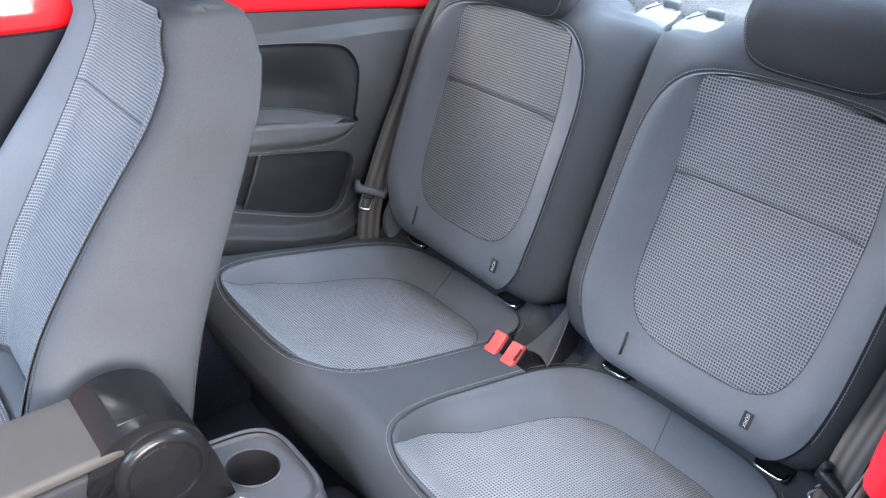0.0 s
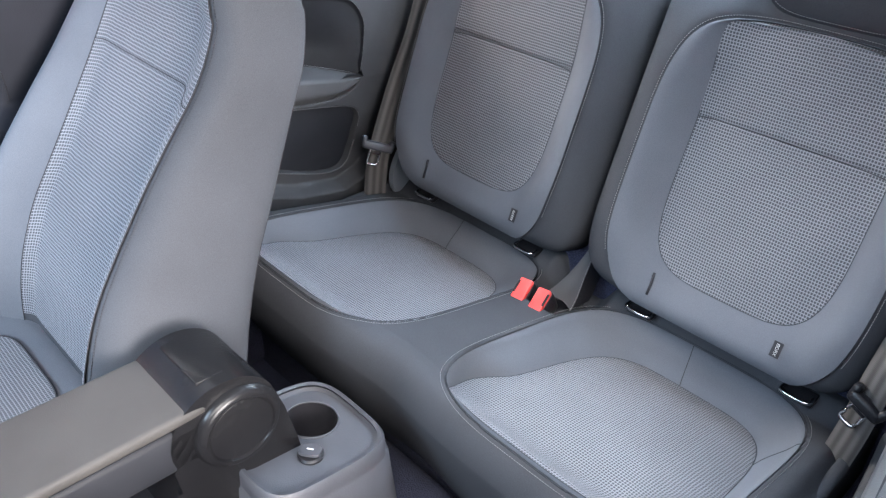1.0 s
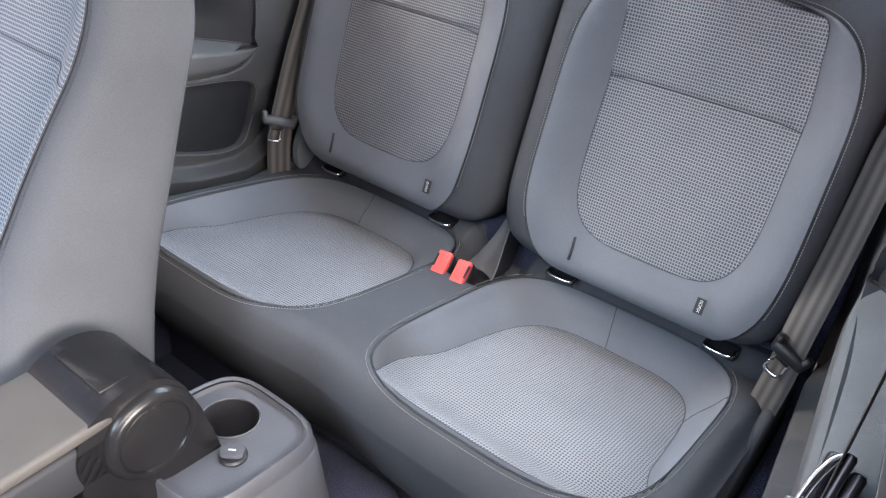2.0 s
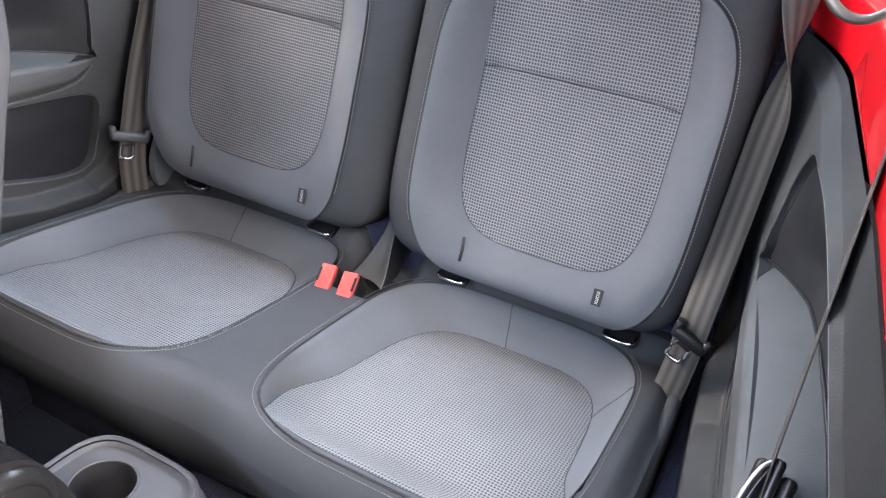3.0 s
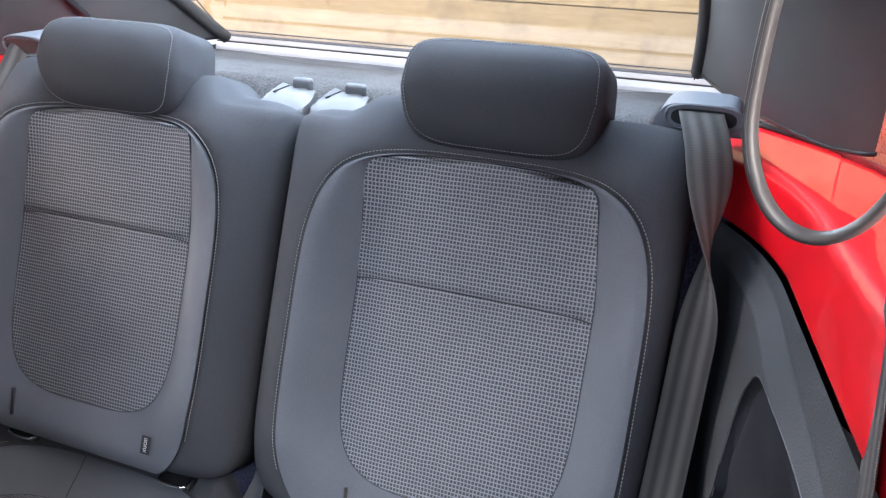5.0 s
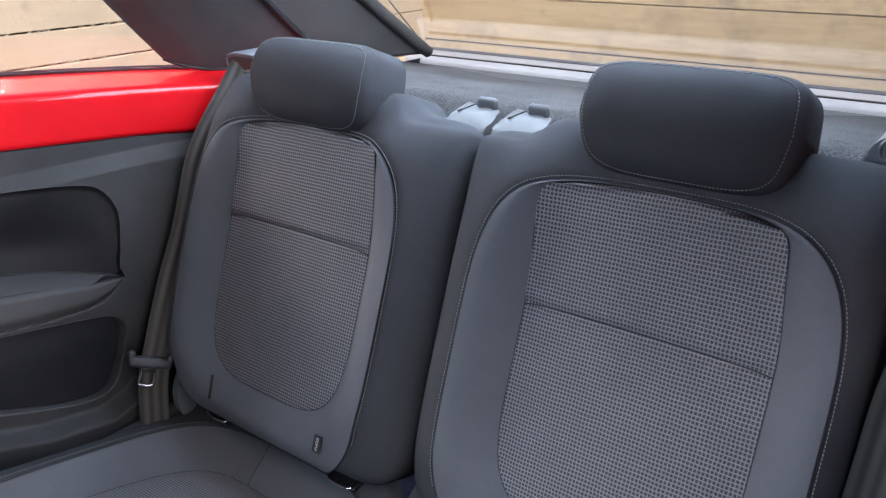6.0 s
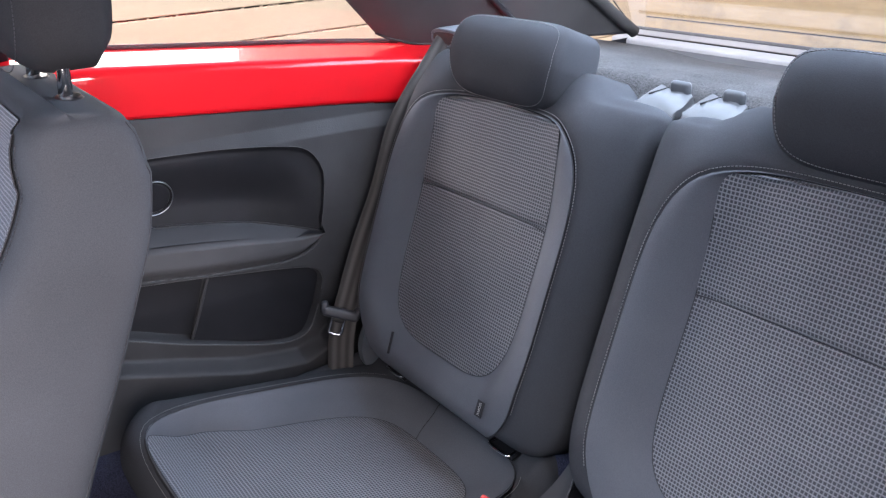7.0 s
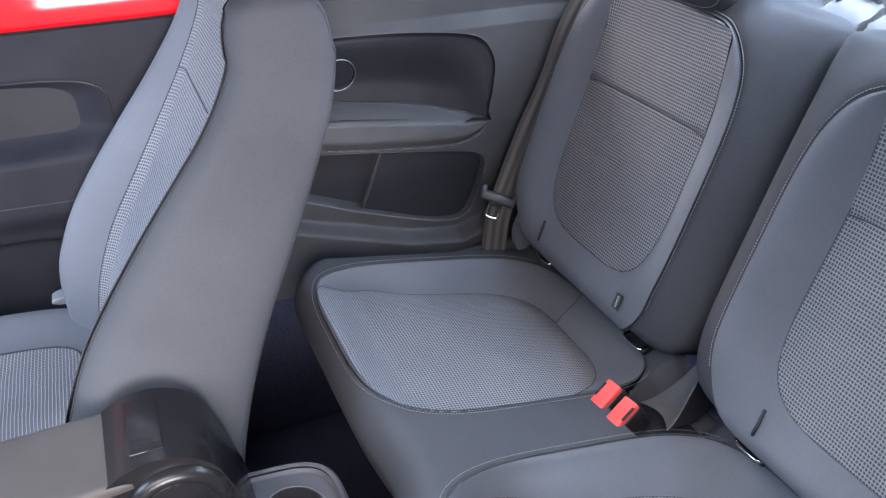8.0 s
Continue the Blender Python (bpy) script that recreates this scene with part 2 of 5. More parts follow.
def part(name, bm, mat, parent=None, label="", sharp=35, tags=None):
    bmesh.ops.recalc_face_normals(bm, faces=bm.faces)
    bm.verts.index_update()
    verts, faces = [v.co.copy() for v in bm.verts], [[v.index for v in f.verts] for f in bm.faces]
    bm.free()
    return build(name, verts, faces, mat, parent, label, None, True, sharp, tags)


def grid(nu, nv, fn, close_u=False):
    """Vertices, faces and (u, v) of a grid of points fn(a, b), a and b from 0 to 1."""
    verts, uv = [], []
    for j in range(nv + 1):
        for i in range(nu if close_u else nu + 1):
            verts.append(Vector(fn(i / nu, j / nv)))
            uv.append((i / nu, j / nv))
    w = nu if close_u else nu + 1
    faces = [(j * w + i, j * w + (i + 1) % w, (j + 1) * w + (i + 1) % w, (j + 1) * w + i) for j in range(nv) for i in range(nu)]
    return verts, faces, uv


def squircle(cx, cy, hx, hy, n=4.0, n_top=None, count=96):
    """A rounded box outline; n sets how square its corners are, n_top those of its upper half."""
    out = []
    for k in range(count):
        a = 2 * math.pi * k / count
        c, s = math.cos(a), math.sin(a)
        e = (n_top or n) if s > 0 else n
        r = (abs(c) ** e + abs(s) ** e) ** (-1 / e)
        out.append((cx + hx * r * c, cy + hy * r * s))
    return out


def pillow(outline, place, depth, edge, rings=7, front=lambda u, v: 0.0, back=True):
    """A padded slab: a front that follows front(u, v), rolled edges, sides, and a flat back. place(u, v, w) lays it into the world."""
    cx = sum(p[0] for p in outline) / len(outline)
    cy = sum(p[1] for p in outline) / len(outline)
    size = min(max(p[0] for p in outline) - min(p[0] for p in outline), max(p[1] for p in outline) - min(p[1] for p in outline)) / 2
    steps = [(1 - edge / size) * k / rings for k in range(1, rings + 1)]
    profile = [(s, 0.0) for s in steps]
    for k in range(1, 7):
        a = math.pi / 2 * k / 6
        profile.append((1 - edge / size * (1 - math.sin(a)), -edge * (1 - math.cos(a))))
    profile.append((1.0, -(depth - edge * 0.6)))
    profile.append((1 - edge * 0.5 / size, -depth))
    verts, uv, n = [place(cx, cy, front(cx, cy))], [(cx, cy)], len(outline)
    for s, w in profile:
        for x, y in outline:
            u, v = cx + (x - cx) * s, cy + (y - cy) * s
            verts.append(place(u, v, w + front(u, v) * max(0.0, 1 + w / depth)))
            uv.append((u, v))
    faces = [(0, 1 + k, 1 + (k + 1) % n) for k in range(n)]
    for j in range(len(profile) - 1):
        a = 1 + j * n
        faces += [(a + k, a + n + k, a + n + (k + 1) % n, a + (k + 1) % n) for k in range(n)]
    if back:
        faces.append(tuple(1 + (len(profile) - 1) * n + k for k in reversed(range(n))))
    return verts, faces, uv


def annulus(outer, inner, place, height, steps=8):
    """A band of cloth between two outlines; height(u, v, s) is its lift, s from 0 at the outer edge to 1 at the inner one."""
    verts, uv, n = [], [], len(outer)
    for j in range(steps + 1):
        s = j / steps
        for (x0, y0), (x1, y1) in zip(outer, inner):
            u, v = x0 + (x1 - x0) * s, y0 + (y1 - y0) * s
            verts.append(place(u, v, height(u, v, s)))
            uv.append((u, v))
    faces = [(j * n + k, j * n + (k + 1) % n, (j + 1) * n + (k + 1) % n, (j + 1) * n + k) for j in range(steps) for k in range(n)]
    return verts, faces, uv


def disc(outline, place, height, rings=14):
    """A cloth panel that fills an outline; height(u, v, s), s from 0 in the middle to 1 at the rim."""
    cx = sum(p[0] for p in outline) / len(outline)
    cy = sum(p[1] for p in outline) / len(outline)
    verts, uv, n = [place(cx, cy, height(cx, cy, 0.0))], [(cx, cy)], len(outline)
    for j in range(1, rings + 1):
        s = j / rings
        for x, y in outline:
            u, v = cx + (x - cx) * s, cy + (y - cy) * s
            verts.append(place(u, v, height(u, v, s)))
            uv.append((u, v))
    faces = [(0, 1 + k, 1 + (k + 1) % n) for k in range(n)]
    for j in range(rings - 1):
        a = 1 + j * n
        faces += [(a + k, a + n + k, a + n + (k + 1) % n, a + (k + 1) % n) for k in range(n)]
    return verts, faces, uv


def tube(points, r, closed=False, sides=8, flat=1.0, side=None):
    """A round or flattened tube along points."""
    pts = [Vector(p) for p in points]
    n, verts = len(pts), []
    for k, p in enumerate(pts):
        a = pts[(k + 1) % n] if closed or k < n - 1 else p
        b = pts[k - 1] if closed or k > 0 else p
        t = (a - b).normalized()
        x = (Vector(side) if side else (Vector((0, 0, 1)) if abs(t.z) < 0.9 else Vector((1, 0, 0)))).cross(t).normalized()
        y = t.cross(x)
        verts += [p + x * (r * math.cos(2 * math.pi * q / sides)) + y * (r * flat * math.sin(2 * math.pi * q / sides)) for q in range(sides)]
    faces = [(k * sides + q, k * sides + (q + 1) % sides, ((k + 1) % n) * sides + (q + 1) % sides, ((k + 1) % n) * sides + q) for k in range(n if closed else n - 1) for q in range(sides)]
    if not closed:
        faces += [tuple(reversed(range(sides))), tuple((n - 1) * sides + q for q in range(sides))]
    return verts, faces


def dashes(points, length=0.0028, gap=0.0013, r=0.00055, closed=True):
    """Stitches: short threads along a line."""
    pts = [Vector(p) for p in points] + ([Vector(points[0])] if closed else [])
    run, verts, faces = [0.0], [], []
    for a, b in zip(pts, pts[1:]):
        run.append(run[-1] + (b - a).length)

    def at(d):
        for k in range(len(run) - 1):
            if run[k + 1] >= d:
                f = (d - run[k]) / max(run[k + 1] - run[k], 1e-9)
                return pts[k].lerp(pts[k + 1], f)
        return pts[-1]

    d = 0.0
    while d + length < run[-1]:
        v, f = tube([at(d), at(d + length / 2), at(d + length)], r, sides=5)
        faces += [tuple(i + len(verts) for i in q) for q in f]
        verts += v
        d += length + gap
    return verts, faces


def smooth(a, b, x):
    t = min(1.0, max(0.0, (x - a) / (b - a)))
    return t * t * (3 - 2 * t)


def spline(points, steps=10, closed=False):
    """A smooth line through a few points."""
    p = [Vector(q) for q in points]
    n, out = len(p), []
    for k in range(n if closed else n - 1):
        p0 = p[k - 1] if closed or k > 0 else p[k]
        p1, p2 = p[k], p[(k + 1) % n]
        p3 = p[(k + 2) % n] if closed or k + 2 < n else p2
        for s in range(steps):
            t = s / steps
            out.append(0.5 * ((2 * p1) + (p2 - p0) * t + (2 * p0 - 5 * p1 + 4 * p2 - p3) * t * t + (3 * p1 - p0 - 3 * p2 + p3) * t ** 3))
    return out if closed else out + [p[-1]]


def boxed(size, m, bevel=0.004, segments=3, taper=1.0):
    """A bevelled block as a bmesh, of that size, laid by the pose m; taper narrows its top."""
    bm = bmesh.new()
    bmesh.ops.create_cube(bm, size=1.0)
    for v in bm.verts:
        k = taper if v.co.z > 0 else 1.0
        v.co = Vector((v.co.x * size[0] * k, v.co.y * size[1] * k, v.co.z * size[2]))
    if bevel:
        bmesh.ops.bevel(bm, geom=list(bm.edges), offset=bevel, segments=segments, profile=0.5, affect="EDGES")
    bm.transform(m)
    return bm


def turned(profile, m, count=40):
    """A turned solid round its own z from (radius, height) pairs, as a bmesh."""
    bm = bmesh.new()
    rows = [[bm.verts.new((r * math.cos(2 * math.pi * k / count), r * math.sin(2 * math.pi * k / count), h)) for k in range(count)] for r, h in profile]
    for a, b in zip(rows, rows[1:]):
        for k in range(count):
            bm.faces.new((a[k], a[(k + 1) % count], b[(k + 1) % count], b[k]))
    bm.faces.new(list(reversed(rows[0])))
    bm.faces.new(rows[-1])
    bm.transform(m)
    return bm


def extruded(outline, m, depth, bevel=0.0, segments=2):
    """A plate: an outline in its own xy, depth thick along its own z, as a bmesh."""
    bm = bmesh.new()
    low = [bm.verts.new((x, y, 0)) for x, y in outline]
    top = [bm.verts.new((x, y, depth)) for x, y in outline]
    n = len(outline)
    bm.faces.new(list(reversed(low)))
    cap = bm.faces.new(top)
    for k in range(n):
        bm.faces.new((low[k], low[(k + 1) % n], top[(k + 1) % n], top[k]))
    if bevel:
        bmesh.ops.bevel(bm, geom=list(cap.edges), offset=bevel, segments=segments, profile=0.5, affect="EDGES")
    bm.transform(m)
    return bm


# ---- shell of the car: floor, sides, roof, pillars ----
def side_x(y):
    """Half width of the cabin at the trim; it narrows to the rear."""
    return 0.575 + 0.11 * (0.1 - min(y, 0.4)) - 0.95 * max(0.0, min(y, 0.34) + 0.02) ** 2


part("floor", boxed((1.5, 2.4, 0.04), pose(0, -0.75, -0.02), 0.004), CARPET, None, "", tags=("dark navy carpet over the cabin floor", "floor", "", "structure"))


def wheel_side(sx):
    part("carpet_step", boxed((0.16, 0.98, 0.27), pose(sx * 0.605, -0.33, 0.135), 0.02), CARPET, None, tags=("dark carpeted step beside the rear bench", "step", "", "structure"))


wheel_side(1), wheel_side(-1)


def recess(y, z, cy, cz, hy, hz, n=5.0):
    """Signed reach from a rounded outline: below 0 inside."""
    e = (abs((y - cy) / hy) ** n + abs((z - cz) / hz) ** n) ** (1 / n)
    return (e - 1) * min(hy, hz)


def inside(y, z, outline):
    """Signed reach of arrays of points from a closed outline, below 0 inside, and the nearest places on it."""
    best, odd, ny, nz = np.full(y.shape, 9.0), np.zeros(y.shape, bool), y.copy(), z.copy()
    for (y0, z0), (y1, z1) in zip(outline, outline[1:] + outline[:1]):
        dy, dz = y1 - y0, z1 - z0
        k = np.clip(((y - y0) * dy + (z - z0) * dz) / max(dy * dy + dz * dz, 1e-12), 0, 1)
        away = np.hypot(y - y0 - k * dy, z - z0 - k * dz)
        ny, nz = np.where(away < best, y0 + k * dy, ny), np.where(away < best, z0 + k * dz, nz)
        best = np.minimum(best, away)
        if abs(dz) > 1e-9:
            odd ^= ((z0 > z) != (z1 > z)) & (y < y0 + (z - z0) * dy / dz)
    return np.where(odd, -best, best), ny, nz


def chain(points, count=60):
    """A smooth line through (y, z) pairs, as count + 1 evenly spaced ones."""
    line = [Vector((0, y, z)) for y, z in points]
    line = spline(line, 12)
    run = [0.0]
    for a, b in zip(line, line[1:]):
        run.append(run[-1] + (b - a).length)
    want = np.linspace(0, run[-1], count + 1)
    return list(zip(np.interp(want, run, [p.y for p in line]), np.interp(want, run, [p.z for p in line])))


def belt_z(y):
    """Height of the lower edge of the painted strip."""
    return 0.765 - 0.085 * max(y, -0.38)


def trim_x(y, z):
    """Half width of the cabin at the moulded trim: it swells inwards below a shoulder."""
    return side_x(y) - float(np.interp(z, (0.30, 0.39, 0.47, 0.55, 0.60, 0.687, 0.722, 0.746, 0.8), (0.022, 0.024, 0.034, 0.037, 0.033, 0.022, 0.018, 0.004, 0.0)))


def side_panel(sx, name):
    """Moulded trim beside the rear bench: a dark field with a speaker, a padded rest, a pocket and a ledge."""
    y0 = -0.57 if sx < 0 else -0.62
    root = thing(name, (sx * 0.62, -0.2, 0.0), "black moulded plastic rear side trim with speaker and armrest", "side trim")
    arm_top = [(y0 - 0.1, 0.628), (-0.45, 0.618), (-0.33, 0.608), (-0.24, 0.596), (-0.17, 0.584), (-0.10, 0.565), (-0.060, 0.553)]
    arm_low = [(y0 - 0.1, 0.585), (-0.538, 0.569), (-0.408, 0.549), (-0.257, 0.527), (-0.130, 0.518), (-0.085, 0.531), (-0.066, 0.553)]
    field_top = [(y0 - 0.1, 0.738), (-0.487, 0.735), (-0.371, 0.734), (-0.225, 0.729), (-0.115, 0.717), (-0.068, 0.702), (-0.048, 0.668), (-0.048, 0.640)]
    field_low = [(y0 - 0.1, 0.624), (-0.45, 0.614), (-0.33, 0.604), (-0.24, 0.592), (-0.17, 0.580), (-0.10, 0.561), (-0.070, 0.553), (-0.060, 0.575), (-0.054, 0.604)]
    pocket_top = [(y0 - 0.1, 0.566), (-0.382, 0.539), (-0.217, 0.517), (-0.112, 0.500), (-0.082, 0.488), (-0.072, 0.470), (-0.075, 0.445)]
    pocket_low = [(y0 - 0.1, 0.505), (-0.485, 0.475), (-0.308, 0.404), (-0.185, 0.362), (-0.130, 0.354), (-0.100, 0.370), (-0.082, 0.415)]
    field = chain(field_top) + chain(field_low)[::-1]
    pocket = chain(pocket_top) + chain(pocket_low)[::-1]

    # panel: a fine sheet, sunk at the field and the pocket, with a ledge along the cushion
    ny, nz = round((0.34 - y0) / 0.0027), 270
    yy, bb = np.meshgrid(np.linspace(y0, 0.34, ny + 1), np.linspace(0, 1, nz + 1))
    top = 0.765 - 0.085 * np.maximum(yy, -0.38)
    zz = 0.25 + (top - 0.25) * bb

    def ease(a, b, x):
        t = np.clip((x - a) / (b - a), 0, 1)
        return t * t * (3 - 2 * t)

    rest = chain(arm_top) + chain(arm_low)[::-1]
    upper = np.interp(yy, [p[0] for p in chain(arm_top)], [p[1] for p in chain(arm_top)])
    both = chain(field_top) + [p for p in chain([(-0.056, 0.604), (-0.064, 0.575), (-0.060, 0.553)], 12)] + [(y, z - 0.014 * smooth(-0.075, -0.13, y)) for y, z in chain(arm_top)[::-1]]
    reach, by, bz = inside(yy, zz, both)
    snap = np.abs(reach) < 0.0017
    yy, zz = np.where(snap, by, yy), np.where(snap, bz, zz)
    gone = ((reach < 0) | snap).ravel()
    sunk = 0.030 * ease(0.001, -0.010, inside(yy, zz, pocket)[0]) + 0.032 * ease(0.0, -0.006, inside(yy, zz, rest)[0])
    line = np.interp(yy, (-0.85, -0.55, -0.228, -0.13, -0.085, -0.05, 0.05), (0.55, 0.452, 0.349, 0.336, 0.352, 0.385, 0.50))
    ledge = 0.034 * ease(line + 0.004, line - 0.018, zz) * ease(0.0, -0.06, yy)
    verts = [(sx * (trim_x(y, z) + d), y, z) for y, z, d in zip(yy.ravel(), zz.ravel(), (sunk - ledge).ravel())]
    w = ny + 1
    faces = [(j * w + i, j * w + i + 1, (j + 1) * w + i + 1, (j + 1) * w + i) for j in range(nz) for i in range(ny)]
    faces = [q for q in faces if not all(gone[i] for i in q)]
    build("panel", verts, faces, PANEL, root)

    def hollow(y):
        """Depth of the field behind the trim's face."""
        return float(np.interp(y, (-0.40, -0.25, -0.17, -0.10, -0.06), (0.058, 0.056, 0.050, 0.030, 0.009)))

    def ruled(upper, lower, lift, rows=24):
        a, b = chain(upper), chain(lower)
        v, f, _ = grid(60, rows, lambda p, q: a[round(p * 60)] and (0, a[round(p * 60)][0] + (b[round(p * 60)][0] - a[round(p * 60)][0]) * q, a[round(p * 60)][1] + (b[round(p * 60)][1] - a[round(p * 60)][1]) * q))
        out = []
        for k, p in enumerate(v):
            out.append((sx * (trim_x(p.y, p.z) - lift(p.y, (k % 61) / 60, (k // 61) / rows)), p.y, p.z))
        keep = [q for q in f if min(v[i].y for i in q) > y0]
        return out, keep

    v, f = ruled(field_top, field_low, lambda y, p, q: -(0.010 * smooth(0.0, 0.05, q) + (hollow(y) - 0.010) * smooth(0.04, 0.75, q)) * (1 - smooth(0.97, 1.0, p)), 40)
    field_part = build("speaker_field", v, f, PANEL_DARK, root, "dark vinyl field")
    lip = [p for p in both if p[0] > y0]
    v = [(sx * (trim_x(y, z) + d), y, z) for d in (-0.0005, 0.012) for y, z in lip]
    v += [(sx * (trim_x(y, z) + max(0.012, hollow(y) + 0.004)), y, z) for y, z in lip]
    n = len(lip)
    build("field_wall", v, [(r * n + k, r * n + k + 1, r * n + n + k + 1, r * n + n + k) for r in range(2) for k in range(n - 1)], PANEL_DARK, field_part)
    v, f = ruled(arm_top, arm_low, lambda y, p, q: -hollow(y) + (hollow(y) + 0.008 * (1 - smooth(0.8, 1.0, p))) * math.sin(min(1.0, q / 0.34) * math.pi / 2) ** 0.8 - 0.012 * smooth(0.6, 1.0, q) ** 2, 48)
    pad = build("armrest_pad", v, f, VINYL, root, "padded grey vinyl armrest")

    def rim(points, lift, r, mat, name, parent):
        v, f = tube([(sx * (trim_x(y, z) - lift), y, z) for y, z in points if y > y0], r, False, 6)
        build(name, v, f, mat, parent)

    v, f = tube([(sx * (trim_x(y, z) + hollow(y) - 0.001), y, z) for y, z in chain(arm_top) if y > y0], 0.0022, False, 6)
    build("upper_gap", v, f, BLACK, pad)
    rim(chain(arm_low), -0.002, 0.0007, RIM, "lower_edge", pad)
    rim(chain(field_top), -0.0005, 0.0007, RIM, "field_edge", root)
    rim(chain([(-0.048, 0.640), (-0.056, 0.604), (-0.066, 0.565)]), -0.0005, 0.0007, RIM, "field_edge", root)
    rim(chain(pocket_top), -0.001, 0.0008, RIM, "pocket_edge", root)
    rim(chain(pocket_low), -0.001, 0.0012, RIM, "pocket_edge", root)
    cover_top = [(-0.268, 0.522), (-0.217, 0.514), (-0.115, 0.497), (-0.086, 0.486), (-0.077, 0.470), (-0.080, 0.445)]
    cover_low = [(-0.307, 0.408), (-0.260, 0.392), (-0.185, 0.367), (-0.132, 0.359), (-0.106, 0.373), (-0.087, 0.415)]
    v, f = ruled(cover_top, cover_low, lambda y, p, q: -0.014 + 0.004 * math.sin(math.pi * p))
    cover = build("pocket_front", v, f, PANEL_DARK, root, "dark pocket front")
    rim([(-0.268 - 0.039 * k / 10, 0.520 - 0.110 * k / 10) for k in range(11)], -0.0135, 0.0034, PANEL, "front_edge", cover)
    v, f = ruled([(y0 - 0.05, 0.575), (-0.485, 0.553), (-0.268, 0.524)], [(y0 - 0.05, 0.49), (-0.485, 0.473), (-0.307, 0.405)], lambda y, p, q: -0.0275)
    build("pocket_lining", v, f, PANEL_DARK, root, "dark pocket lining")
    if sx < 0:
        px = trim_x(-0.32, 0.664) + 0.034
        spk = pose(sx * px, -0.320, 0.664, 0, -90 * sx - 14 * sx, 0) @ pose(0, 0, 0, 0, 0, 0)
        ring = part("speaker_ring", turned([(0.026, 0), (0.028, 0.002), (0.030, 0.0045), (0.0315, 0.004), (0.0315, 0)], spk), BLACK, root, "black speaker ring")
        rimv, rimf = tube([spk @ Vector((0.0305 * math.cos(2 * math.pi * k / 48), 0.0305 * math.sin(2 * math.pi * k / 48), 0.0046)) for k in range(48)], 0.0009, True, 6)
        build("bright_edge", rimv, rimf, STEEL, ring)
        part("speaker_grille", turned([(0.027, 0.001), (0.025, 0.0035), (0.015, 0.0042), (0.002, 0.0045)], spk), BLACK, root)
    return root


def side_backing(sx):
    """Dark backing sheet in place of the body panel, added against light leaks."""
    y0 = -1.45 if sx < 0 else -0.62
    v, f, _ = grid(40, 12, lambda a, b: (sx * (side_x(min(y0 + (0.80 - y0) * a, 0.3)) + 0.10 - 0.02 * b), y0 + (0.80 - y0) * a, -0.1 + 0.90 * b))
    build("body_panel", v, f, PANEL_DARK, None, tags=("dark inner body side behind the trim", "body panel", "", "structure"))


side_backing(-1), side_backing(1)
side_panel(-1, "rear_side_trim")
side_panel(1, "rear_side_trim")


def painted_strip(sx):
    """Body-coloured sill under the side glass, one curved sheet with a rolled lower lip."""
    front = -1.45 if sx < 0 else -0.50
    def at(a, b):
        y = front + (0.39 - front) * a
        x = side_x(y) + 0.004
        z = belt_z(y)
        if b < 0.15:
            k = b / 0.15 * math.pi / 2
            return (sx * (x + 0.010 - 0.014 * math.sin(k)), y, z - 0.002 + 0.010 * (1 - math.cos(k)))
        s = (b - 0.15) / 0.85
        if s < 0.45:
            return (sx * (x - 0.004 + 0.003 * (s / 0.45) ** 2), y, z + 0.008 + 0.056 * s / 0.45)
        if s < 0.68:
            k = (s - 0.45) / 0.23 * radians(80)
            return (sx * (x - 0.001 + 0.016 * (1 - math.cos(k))), y, z + 0.064 + 0.016 * math.sin(k))
        k = (s - 0.68) / 0.32
        return (sx * (x + 0.0122 + 0.079 * k), y, z + 0.0797 + 0.016 * k)

    v, f, _ = grid(60, 40, at)
    build("painted_sill", v, f, RED, None, tags=("glossy red body-coloured sill strip below the side window", "sill", "", "structure"))
    v, f = tube([Vector(at(k / 60, 1.0)) + Vector((0, 0, 0.002)) for k in range(61)], 0.0045, False, 8)
    build("window_seal", v, f, BLACK, None, tags=("black rubber seal along the side window", "seal", "", "structure"))
    if sx < 0:
        v, f = tube([(sx * (side_x(y) + 0.008), y, belt_z(y) - 0.007) for y in [front + (0.07 - front) * k / 60 for k in range(61)]], 0.009, False, 8)
        build("sill_gap", v, f, BLACK, None, tags=("dark gap below the painted sill", "trim", "", "structure"))


painted_strip(-1), painted_strip(1)


